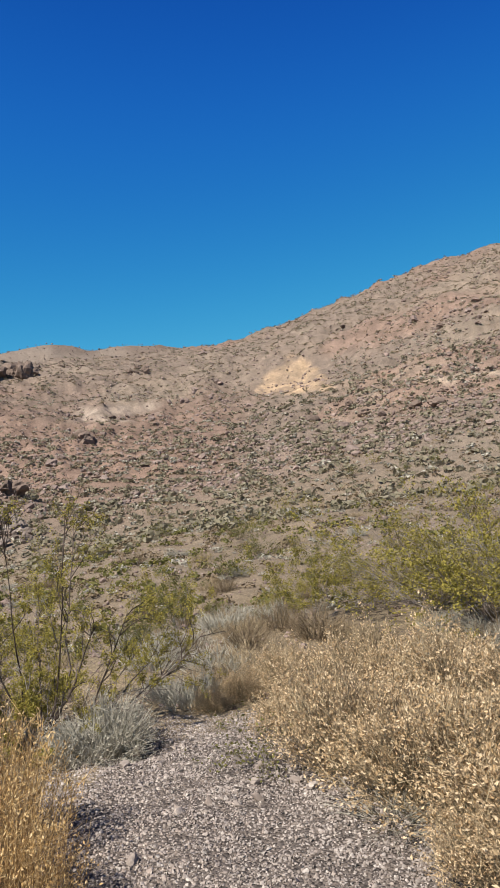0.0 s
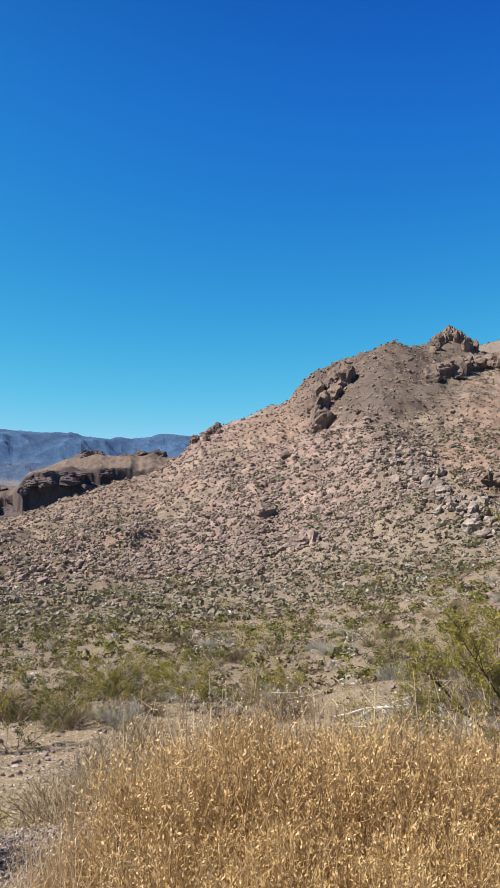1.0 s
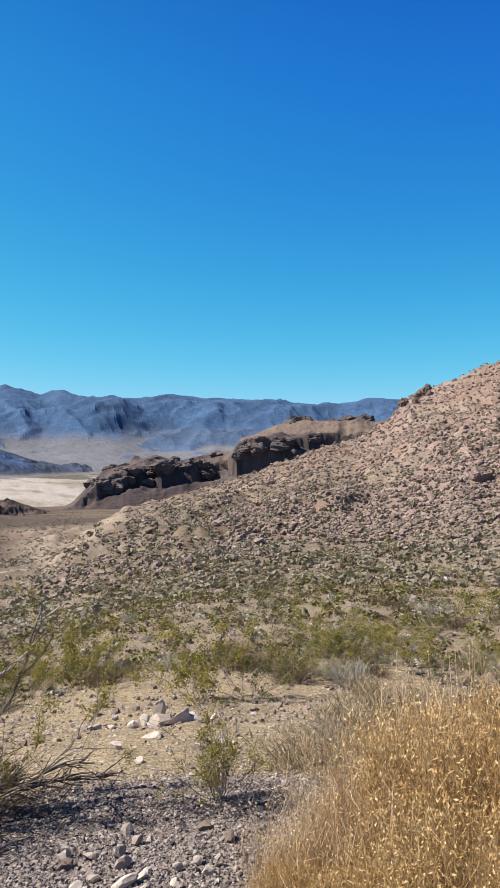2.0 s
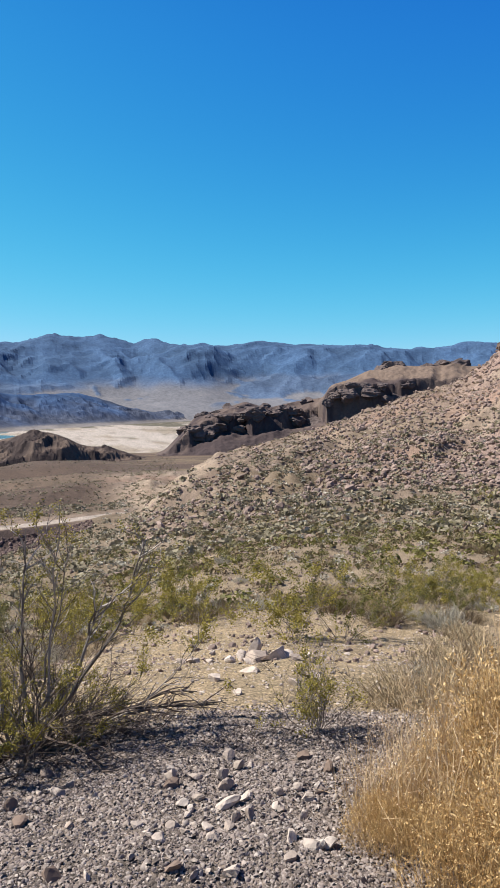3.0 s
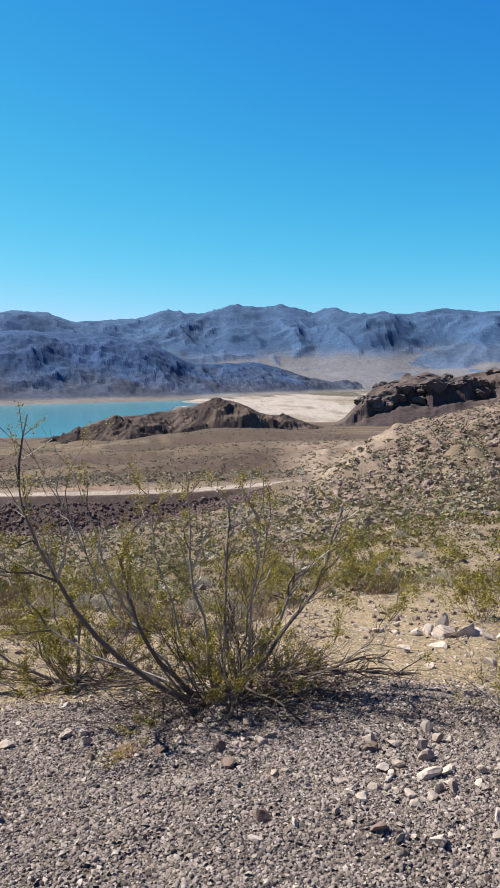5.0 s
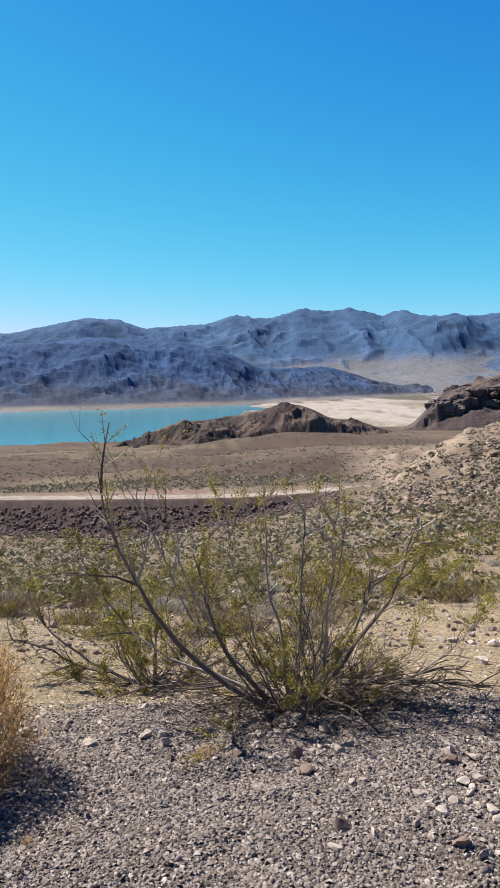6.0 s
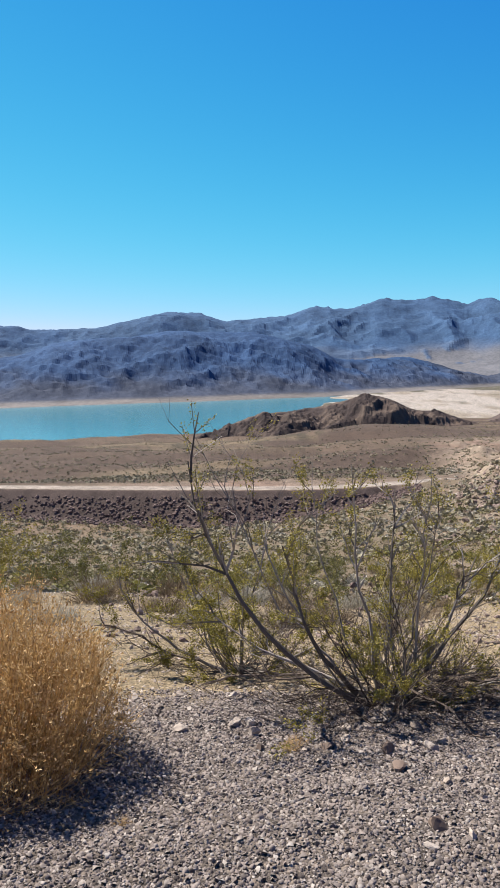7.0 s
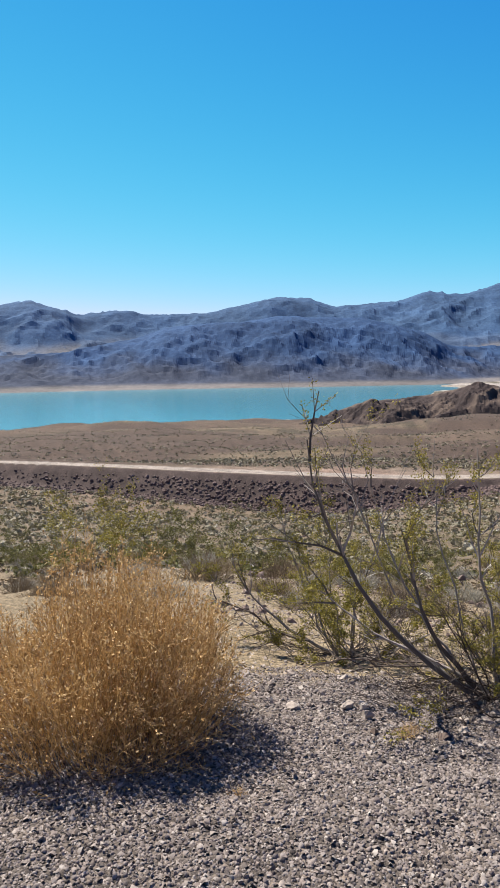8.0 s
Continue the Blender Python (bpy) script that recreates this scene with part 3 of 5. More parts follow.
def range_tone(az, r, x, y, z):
    # distance haze is painted into the colour: blue rock, paler fan
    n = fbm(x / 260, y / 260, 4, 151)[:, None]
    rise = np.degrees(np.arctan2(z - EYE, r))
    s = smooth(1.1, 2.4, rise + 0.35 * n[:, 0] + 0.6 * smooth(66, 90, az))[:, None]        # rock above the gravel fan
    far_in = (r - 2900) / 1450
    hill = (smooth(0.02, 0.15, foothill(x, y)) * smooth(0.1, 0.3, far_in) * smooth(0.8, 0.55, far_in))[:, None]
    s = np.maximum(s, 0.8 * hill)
    # relief shade is in the colour too: gullies darker, crests lighter
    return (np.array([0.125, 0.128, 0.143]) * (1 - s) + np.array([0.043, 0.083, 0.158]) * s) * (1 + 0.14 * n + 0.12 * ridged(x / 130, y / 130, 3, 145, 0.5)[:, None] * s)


landform("mountain_range", "desert mountain range tinted blue-grey with haze beyond the lake", "mountain", 30, 124, 0.18, 2650, 4700, 100, range_height, range_tone, FAR_MAT, "structure")

RIDGE_AZ = [64, 69.9, 71.8, 73.7, 76.2, 78.9, 80.9, 83.2, 85.4, 88, 89.7, 91.8, 95.3, 98.4, 101.1, 102.9, 108.4, 113.4, 125]
RIDGE_EL = [-1.6, -0.25, 0.45, 0.95, 0.75, 0.75, 1.95, 2.5, 3.05, 3.2, 3.25, 3.3, 2.9, 2.7, 2.4, 1.7, 0.6, 0.2, 0.0]


def ridge_height(az, r, x, y):
    foot = np.interp(az, [60, 65, 72, 80, 90, 125], [2760, 2700, 2260, 1850, 1720, 1600])
    rc = foot + 620 + 60 * vnoise(az / 4, az * 0, 13)
    top = rc * np.tan(np.radians(curve(az, RIDGE_AZ, RIDGE_EL, 0.6)))
    s = (r - foot) / (rc - foot)
    crag, small = ridged(x / 260, y / 260, 5, 171, 0.55), ridged(x / 60, y / 60, 3, 175)
    up = 0.1 * np.clip(s, 0, 1) + 0.9 * smooth(0.04, 1.02, s + 0.1 * fbm(x / 400, y / 400, 2, 177) * (1 - s))
    z = LAKE + 2 + (top - LAKE) * up + (15 * crag + 4.5 * small) * smooth(0.05, 0.4, s) * (1.1 - 0.85 * smooth(0.6, 1.0, s))
    z = np.where(s > 1, top - (r - rc) * 0.45, z)
    return np.where(s < 0, LAKE + 2 + s * 60, z)


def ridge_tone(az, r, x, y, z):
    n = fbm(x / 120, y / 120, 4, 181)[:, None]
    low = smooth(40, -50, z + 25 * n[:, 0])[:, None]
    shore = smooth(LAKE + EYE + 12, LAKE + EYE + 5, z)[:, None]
    # rock colour holds the blue of distance haze, greyer low down
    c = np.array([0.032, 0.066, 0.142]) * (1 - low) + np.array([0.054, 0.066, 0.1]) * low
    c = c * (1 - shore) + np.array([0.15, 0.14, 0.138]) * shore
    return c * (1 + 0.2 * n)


landform("mountain_ridge", "dark rocky ridge tinted with blue haze on the far lake shore", "mountain", 60, 124, 0.12, 1560, 3400, 110, ridge_height, ridge_tone, FAR_MAT, "structure")

MESA_AZ = [40, 43.2, 44.6, 46.9, 48.7, 50.9, 53.0, 53.8, 54.3, 56.6, 58.8, 60.5, 62.5, 64.4, 65.3, 66.8, 68.5]
MESA_EL = [2.6, 2.6, 3.0, 2.7, 2.85, 2.4, 1.5, 1.3, 0.4, 0.1, -0.4, 0.15, -0.45, -0.9, -1.9, -3.5, -4.3]


def mesa_top(az):
    return 715 * np.tan(np.radians(curve(az, MESA_AZ, MESA_EL, 0.25)))


MESA_FOOT = ([40, 47, 51.6, 54, 56, 60, 64, 66.5, 69], [0.3, 0.1, -0.9, -1.3, -1.9, -2.3, -2.7, -3.9, -4.5])
MESA_RIM = ([40, 47.3, 53.3, 54.0, 54.8, 58, 60.4, 63, 65, 66.5, 69], [1.7, 1.5, 1.25, 0.8, -0.65, -0.95, -0.7, -1.35, -2.1, -3.7, -4.4])


def mesa_height(az, r, x, y):
    """Talus, a notched cliff and a sloping cap."""
    top = mesa_top(az)
    cliff = np.interp(az, [40, 54.1, 54.7, 60, 60.6, 66, 69], [674, 632, 664, 640, 652, 622, 620]) + 5 * fbm(x / 26, y / 26, 4, 207, 0.6)
    low = cliff * np.tan(np.radians(curve(az, *MESA_FOOT, 0.4))) + 2.0 * fbm(az / 1.3, az * 0, 3, 203)
    rim = np.minimum(cliff * np.tan(np.radians(curve(az, *MESA_RIM, 0.2))) + 2.0 * fbm(az / 1.1, az * 0, 3, 205), top - 1)
    crag = ridged(x / 24, y / 24, 4, 201, 0.5)
    talus = -48 + (low + 48) * smooth(575, 655, r) ** 0.8
    talus = talus + 1.4 * crag * smooth(585, 610, r)
    cap = rim + (top - rim) * smooth(0, 1, (r - cliff) / (716 - cliff)) + 1.6 * crag * smooth(1, 0.7, (r - cliff) / (716 - cliff))
    step = smooth(-1.0, 8.0, r - cliff)
    z = talus * (1 - step) + np.minimum(cap, top) * step + 2.2 * ridged(x / 9, y / 9, 3, 209) * step * (1 - step) * 4
    return np.where(r > 718, top - (r - 718) * 0.5, z)


def mesa_tone(az, r, x, y, z):
    n = fbm(x / 22, y / 22, 4, 211)[:, None]
    w = smooth(-0.2, 0.4, n[:, 0])[:, None]
    cap = (smooth(662, 676, r) * smooth(56, 53, az))[:, None]        # paler sandy soil on the cap
    # the cliffs' shade is put into this darker rock tone
    c = np.array([0.055, 0.043, 0.045]) * (1 - w) + np.array([0.1, 0.077, 0.07]) * w
    return c + (np.array([0.165, 0.125, 0.1]) - c) * cap * 0.8


mesa = landform("rocky_mesa", "dark brown craggy mesa with shaded cliffs behind the slope", "mesa", 40, 69, 0.09, 572, 790, 120, mesa_height, mesa_tone, HILL_MAT, "structure")

MOUND_AZ = [66, 69.4, 71.5, 73.2, 75.0, 76.6, 78.5, 81.0, 83.5, 86, 88, 90.5]
MOUND_EL = [-5.2, -3.95, -3.3, -3.1, -2.4, -1.95, -2.4, -2.95, -3.15, -3.6, -4.3, -5.6]


def mound_height(az, r, x, y):
    rc = 525 + 14 * vnoise(az / 3.0, az * 0, 19)
    top = rc * np.tan(np.radians(curve(az, MOUND_AZ, MOUND_EL, 0.4)))
    crag, small = ridged(x / 30, y / 30, 4, 231, 0.5), ridged(x / 8, y / 8, 3, 235)
    s = (r - 440) / (rc - 440) + 0.12 * fbm(x / 40, y / 40, 3, 237) * smooth(520, 470, r)
    z = -50 + (top + 50) * smooth(0.0, 1.0, s) + (3.6 * crag + 1.3 * small) * smooth(0.15, 0.5, s) * (1.05 - 0.85 * smooth(0.7, 1.0, s))
    return np.where(r > rc, top - (r - rc) * 0.45, z)


def mound_tone(az, r, x, y, z):
    n = fbm(x / 15, y / 15, 4, 241)[:, None]
    w = smooth(-0.2, 0.4, n[:, 0])[:, None]
    return np.array([0.05, 0.039, 0.038]) * (1 - w) + np.array([0.105, 0.08, 0.068]) * w


landform("rocky_mound", "low dark brown rocky mound before the lake", "mound", 66, 92, 0.07, 430, 600, 110, mound_height, mound_tone, HILL_MAT, "structure")

# ---- placing things ----
def spot(az, r):
    a = math.radians(az)
    x, y = -math.sin(a) * r, math.cos(a) * r
    return x, y, float(land(np.array([x]), np.array([y]))[0])


def spots(az, r):
    a = np.radians(az)
    x, y = -np.sin(a) * r, np.cos(a) * r
    return np.stack([x, y, land(x, y)], 1)


def on_slope(az, el, r0=45.0, r1=330.0):
    """The first place on the hillside that is seen at this azimuth and elevation."""
    r = np.linspace(r0, r1, 900)
    p = spots(np.full(900, az), r)
    e = np.degrees(np.arctan2(p[:, 2] - EYE, r))
    k = int(np.argmax(e >= el)) if (e >= el).any() else int(np.argmax(e))
    return p[k]


# ---- rock outcrops on the hill ----
def boulder_mesh(seed, size, level=3, rough=0.14):
    """A broken, layered boulder."""
    r = np.random.default_rng(seed)
    v, f = rock_shape(r, 0.1, 3)
    if level > 3:
        bm = bmesh.new()
        bmesh.ops.create_icosphere(bm, subdivisions=level, radius=0.5)
        q = np.array([p.co for p in bm.verts])
        f = np.array([[k.index for k in p.verts] for p in bm.faces])
        bm.free()
        for _ in range(9):
            n = r.normal(size=3) * np.array([1, 1, 0.7])
            n /= np.linalg.norm(n)
            q = q - np.clip(q @ n - r.uniform(0.22, 0.42), 0, None)[:, None] * n * 0.92
        v = q
    k, o = 2.6, seed % 97
    d = ridged(v[:, 0] * k + o, v[:, 2] * k * 1.3, 4, seed % 50) + ridged(v[:, 1] * k + o, v[:, 2] * k * 1.3 + 5, 4, seed % 41) + 0.8 * ridged(v[:, 0] * k * 1.7, v[:, 1] * k * 1.7 + o, 3, seed % 31)
    v = v * (1 + rough * (d - 1.0))[:, None] * np.array(size)
    return mesh_of("boulder", v, f, [])


def outcrop(label, seed, track, count, size, jitter, mat=None, tall=1.0, lift=0.12):
    """An outcrop along a track of (az, el) seen from the pad."""
    r = np.random.default_rng(seed)
    base = on_slope(*track[0])
    ob = tagged(new("rock_outcrop", None), label, "outcrop")
    ob.location = base
    for k in range(count):
        q = k / max(count - 1, 1) * (len(track) - 1)
        i = min(int(q), len(track) - 2)
        w = q - i
        az = track[i][0] * (1 - w) + track[i + 1][0] * w + r.normal(0, jitter)
        el = track[i][1] * (1 - w) + track[i + 1][1] * w + r.normal(0, jitter * 0.6)
        p = on_slope(az, el)
        s = size * r.uniform(0.5, 1.25)
        me = boulder_mesh(seed * 100 + k, (s * r.uniform(0.8, 1.3), s * r.uniform(0.7, 1.1), s * tall * r.uniform(0.7, 1.2)))
        me.materials.append(mat or CRAG_MAT)
        b = part("boulder", me, ob)
        b.matrix_basis = pose(*(p - base + np.array([0, 0, s * lift * tall])), r.uniform(-12, 12), r.uniform(-12, 12), r.uniform(0, 360))
    return ob


outcrop("knobbly dark brown rock tor on the hill crest", 301, [(22.1, 10.8), (21.4, 11.4), (20.8, 11.9), (20.2, 11.5), (19.1, 10.8)], 40, 1.9, 0.2, tall=1.6, lift=0.2)
outcrop("shaded dark brown cliff band below the hill crest", 302, [(22.2, 8.6), (20.3, 9.1), (18.3, 9.5), (16.2, 9.5)], 30, 3.7, 0.2, tall=0.9)
outcrop("steep dark rock buttress with deep clefts on the hill", 303, [(29.6, 9.4), (29.3, 8.2), (30.6, 7.4), (30.9, 6.2), (31.2, 4.6)], 26, 3.8, 0.35, tall=1.3)
outcrop("brown rock rib on the shoulder of the hill", 304, [(41.2, 4.0), (40.0, 4.6), (38.9, 4.9)], 14, 2.6, 0.3)
outcrop("broken pale grey rock spur running down the hill", 305, [(26.2, 2.8), (24.5, 1.6), (22.0, 0.0), (19.8, -1.6), (17.6, -3.0)], 120, 1.0, 0.8, SPUR_MAT, lift=0.32)
outcrop("reddish brown outcrop on the pale scree", 307, [(35.4, -1.9), (34.9, -1.6)], 6, 1.7, 0.12, SCREE_MAT)
outcrop("reddish brown slab outcrop low on the scree", 308, [(32.3, -4.2), (31.4, -3.9)], 5, 2.0, 0.12, SCREE_MAT)
outcrop("dark boulder on the open hillside", 309, [(12.7, 4.1), (12.3, 4.2)], 3, 1.7, 0.1)
outcrop("dark boulders in a row below the skyline", 310, [(8.9, 9.4), (7.4, 9.6)], 8, 1.3, 0.25)
outcrop("dark boulder in the dry wash", 311, [(18.0, 0.4), (17.6, 0.5)], 3, 1.6, 0.1)
outcrop("brown rock band on the pale hillside bench", 312, [(5.5, 7.0), (3.5, 7.3), (1.5, 6.6)], 12, 1.2, 0.4, SCREE_MAT)


def mesa_crags():
    """Dark crags that stand out of the mesa's cap and ledges."""
    r = np.random.default_rng(330)
    knobs = [(49.2, 0.9, 17), (48.5, 0.95, 15), (49.9, 0.82, 12), (44.3, 1.0, 16), (43.7, 0.95, 15), (45.2, 0.9, 12), (46.2, 0.8, 10)]
    knobs += [(55.2 + 0.62 * k + r.uniform(-0.3, 0.3), r.uniform(0.25, 0.85), r.uniform(8, 15)) for k in range(17)]
    knobs += [(47.6 + 0.62 * k + r.uniform(-0.25, 0.25), float(np.interp(47.6 + 0.62 * k, [47, 54.1, 54.7, 60, 60.6, 66], [656, 635, 667, 643, 655, 625])) + r.uniform(0, 5), r.uniform(11, 19)) for k in range(29)]
    for k, (az, u, wide) in enumerate(knobs):
        rad = u if u > 2 else 645 + 71 * u
        a = radians(az)
        x, y = -math.sin(a) * rad, math.cos(a) * rad
        z = float(mesa_height(np.array([az]), np.array([rad]), np.array([x]), np.array([y]))[0])
        me = boulder_mesh(3300 + k, (wide * r.uniform(1.1, 1.5), wide, wide * r.uniform(0.6, 0.9)), 4, 0.13)
        me.materials.append(MESA_MAT)
        b = part("crag", me, mesa)
        b.matrix_basis = pose(x, y, z + EYE - 0.1 * wide, r.uniform(-6, 6), r.uniform(-6, 6), az + r.uniform(-25, 25))


mesa_crags()

# ---- loose scree and scrub on the slopes ----
tetra_v, tetra_f = rock_shape(np.random.default_rng(3), 0.2, 1)


def scree(name, label, n, az0, az1, r0, r1, low, high, mat, seed, keep=None):
    r = np.random.default_rng(seed)
    az, rad = r.uniform(az0, az1, n), np.exp(r.uniform(math.log(r0), math.log(r1), n))
    p = spots(az, rad)
    ok = np.ones(n, bool) if keep is None else keep(az, rad, p, r)
    p, m = p[ok], int(ok.sum())
    size = np.exp(r.uniform(math.log(low), math.log(high), m)) * np.where(r.random(m) < 0.06, 1.7, 1.0)
    size = size * np.clip(rad[ok] / 28, 0.3, 1.0)
    t = turns(m, r, 0.5, 0.75, 1.3, 0.75) * size[:, None, None]
    p[:, 2] += size * 0.12
    half = [rock_shape(np.random.default_rng(seed + k), 0.25, 1) for k in range(3)]
    vs, fs, c = [], [], 0
    for k in range(3):
        v, f = scatter(half[k][0], half[k][1], t[k::3], p[k::3])
        vs.append(v)
        fs.append(f + c)
        c += len(v)
    ob = new(name, mesh_of(name, np.concatenate(vs), np.concatenate(fs), [mat]))
    return tagged(ob, label, "rocks", kind="stuff")


def off_cut(a, r, p):
    return cut_bank(a, np.degrees(np.arctan2(p[:, 2] - EYE, r)), r) < 0.3


def crest_of(az):
    return np.interp(az, CREST_AZ, CREST_R)


def bare(a, p, r):
    el = np.degrees(np.arctan2(p[:, 2] - EYE, r))
    bench = (a > 6.5) & (a < 12.5) & (el > 6.1) & (el < 7.0)
    scar = (np.abs(a + 4) < 3.2) & (el > 7.2) & (el < 10)
    return ~(bench | scar) & off_cut(a, r, p)


scree("hillside_rocks", "loose reddish brown rocks strewn over the hillside", 18000, -27, 70, 60, 185, 0.17, 0.7, SCREE_MAT, 401, lambda a, r, p, g: (r < crest_of(a) + 3) & (off_cut(a, r, p) | (g.random(len(a)) < 0.45)) & (fbm(p[:, 0] / 11, p[:, 1] / 11, 3, 77) > -0.55) & ~((a > 5) & (a < 12.5) & (g.random(len(a)) < 0.8) & (p[:, 2] - EYE > r * 0.106) & (p[:, 2] - EYE < r * 0.128)))
scree("scree_rocks", "dense pinkish scree on the rocky spur", 11500, 22, 56, 68, 165, 0.2, 0.78, SCREE_MAT, 402, lambda a, r, p, g: (r < crest_of(a) + 2) & ~((a < 31) & (p[:, 2] - EYE > r * 0.085) & (g.random(len(a)) < 0.85)))
scree("crest_rocks", "brown rocks strewn over the hill behind the crest", 900, 2, 24, 255, 335, 0.3, 1.0, SCREE_MAT, 405)


def hill_boulders():
    """Single dark boulders that stand out on the open hillside."""
    r = np.random.default_rng(406)
    shapes = []
    for k in range(8):
        me = boulder_mesh(4060 + k, (1.0, 0.85, 0.75), 3, 0.16)
        me.materials.append((CRAG_MAT, SCREE_MAT)[k % 2])
        shapes.append(me)
    az, rad = r.uniform(-26, 66, 620), np.exp(r.uniform(math.log(70), math.log(172), 620))
    p = spots(az, rad)
    ok = (rad < crest_of(az) - 2) & bare(az, p, rad) & (fbm(p[:, 0] / 16, p[:, 1] / 16, 3, 78) > -0.1)
    for k, q in enumerate(p[ok][:230]):
        s = 0.6 + 1.3 * r.random() ** 2.5
        ob = new("boulder", shapes[k % 8])
        ob.matrix_basis = pose(q[0], q[1], q[2] + 0.1 * s, r.uniform(-15, 15), r.uniform(-15, 15), r.uniform(0, 360)) @ Matrix.Diagonal((s, s, s * r.uniform(0.7, 1.1), 1))
        tagged(ob, ("dark brown boulder on the open hillside", "reddish brown boulder on the open hillside")[k % 2], "boulder", "boulders on the hillside")


hill_boulders()
scree("valley_stones", "small brown stones scattered in the dry valley", 7500, -27, 100, 6.5, 75, 0.05, 0.3, SCREE_MAT, 403)
scree("dark_slope_rocks", "dark brown rocks on the lower slope", 1300, 20, 75, 38, 75, 0.2, 0.6, CRAG_MAT, 404)


def tuft_shape(r, blades, wide):
    """A small rounded shrub of crossing leaf blades, one unit wide."""
    v, f = [], []
    for k in range(blades):
        d = r.normal(size=3)
        d[2] = abs(d[2]) * 0.9 + 0.05
        d /= np.linalg.norm(d)
        c = d * r.uniform(0.2, 0.46) * np.array([1, 1, 0.85]) + np.array([0, 0, 0.06])
        u = np.cross(d, r.normal(size=3))
        u /= np.linalg.norm(u)
        w = np.cross(d, u) * 0.5 + d * 0.5
        s = wide * r.uniform(0.7, 1.4)
        i = len(v)
        v += [c - u * s, c - w * s, c + u * s, c + w * s]
        f.append((i, i + 1, i + 2, i + 3))
    return np.array(v), np.array(f)


def scrub(name, label, n, az0, az1, r0, r1, low, high, mat, seed, blades=16, keep=None, even=False, wide=0.16):
    r = np.random.default_rng(seed)
    az = r.uniform(az0, az1, n)
    rad = np.sqrt(r.uniform(r0 * r0, r1 * r1, n)) if even else np.exp(r.uniform(math.log(r0), math.log(r1), n))
    p = spots(az, rad)
    ok = np.ones(n, bool) if keep is None else keep(az, rad, p, r)
    p, m = p[ok], int(ok.sum())
    size = np.exp(r.uniform(math.log(low), math.log(high), m))
    t = turns(m, r, 0.12, 0.8, 1.25, 0.8) * size[:, None, None]
    vs, fs, c = [], [], 0
    for k in range(4):
        tv, tf = tuft_shape(np.random.default_rng(seed + 10 + k), blades, wide)
        v, f = scatter(tv, tf, t[k::4], p[k::4])
        vs.append(v)
        fs.append(f + c)
        c += len(v)
    ob = new(name, mesh_of(name, np.concatenate(vs), np.concatenate(fs), [mat]))
    return tagged(ob, label, "shrubs", kind="stuff")


scrub("hillside_scrub", "grey-olive desert scrub dotted over the hillside", 13500, -27, 62, 42, 182, 0.38, 1.1, SCRUB_MAT, 501, 10, even=True, keep=lambda a, r, p, g: (r < crest_of(a)) & bare(a, p, r) & (g.random(len(a)) > 0.75 * ((a > 25) & (a < 45) & (r > 75))))
scrub("dry_hillside_scrub", "dry brown scrub dotted over the hillside", 12000, -27, 68, 42, 184, 0.35, 0.95, BROWN_MAT, 502, 9, even=True, keep=lambda a, r, p, g: (r < crest_of(a)) & bare(a, p, r))
scrub("pale_hillside_scrub", "pale grey bursage on the lower slopes", 4200, -27, 72, 42, 130, 0.35, 0.95, GREY_MAT, 503, 10, even=True, keep=lambda a, r, p, g: bare(a, p, r))
scrub("plain_scrub", "small dark scrub dotting the plain below the road", 10000, 66, 118, 99, 600, 0.6, 1.7, SCRUB_MAT, 504, 7, lambda a, r, p, g: (p[:, 2] > LAKE + EYE + 4) & (road_way(p[:, 0], p[:, 1]) > 98))
scrub("valley_scrub", "olive and brown scrub filling the hollow before the road", 8200, -27, 120, 38, 104, 0.5, 1.45, SCRUB_MAT, 505, 14, even=True, keep=lambda a, r, p, g: road_way(p[:, 0], p[:, 1]) < 85.5)
scrub("valley_olive_scrub", "rounded olive scrub among rocks in the hollow", 2300, 40, 120, 26, 100, 0.5, 1.4, DUSTY_MAT, 507, 30, even=True, keep=lambda a, r, p, g: (road_way(p[:, 0], p[:, 1]) < 85.5) & ((r < 62) | (a > 74)), wide=0.085)
scrub("valley_bursage", "pale grey bursage in the hollow before the road", 2600, -27, 120, 42, 102, 0.3, 0.85, GREY_MAT, 506, 22, even=True, keep=lambda a, r, p, g: road_way(p[:, 0], p[:, 1]) < 85.5)

def off_sand(a, r, p, g):
    """Keeps the bare sandy patch and the pad free."""
    return ~((a > 52) & (a < 70) & (r < 13)) & ~((a > -6) & (a < 6) & (r < 8.5)) & (road_way(p[:, 0], p[:, 1]) < 85.5)


scrub("low_brown_scrub", "low dry brown scrub on the valley floor", 2200, -27, 118, 13.0, 47, 0.28, 0.85, BROWN_MAT, 511, 40, off_sand, True, 0.085)
scrub("low_olive_scrub", "low olive scrub on the valley floor", 1600, -27, 118, 14.0, 47, 0.32, 1.0, OLIVE_MAT, 512, 40, off_sand, True, 0.085)
scrub("low_pale_scrub", "low pale grey-green scrub on the valley floor", 1400, -27, 118, 13.0, 47, 0.24, 0.7, GREY_MAT, 513, 40, off_sand, True, 0.08)


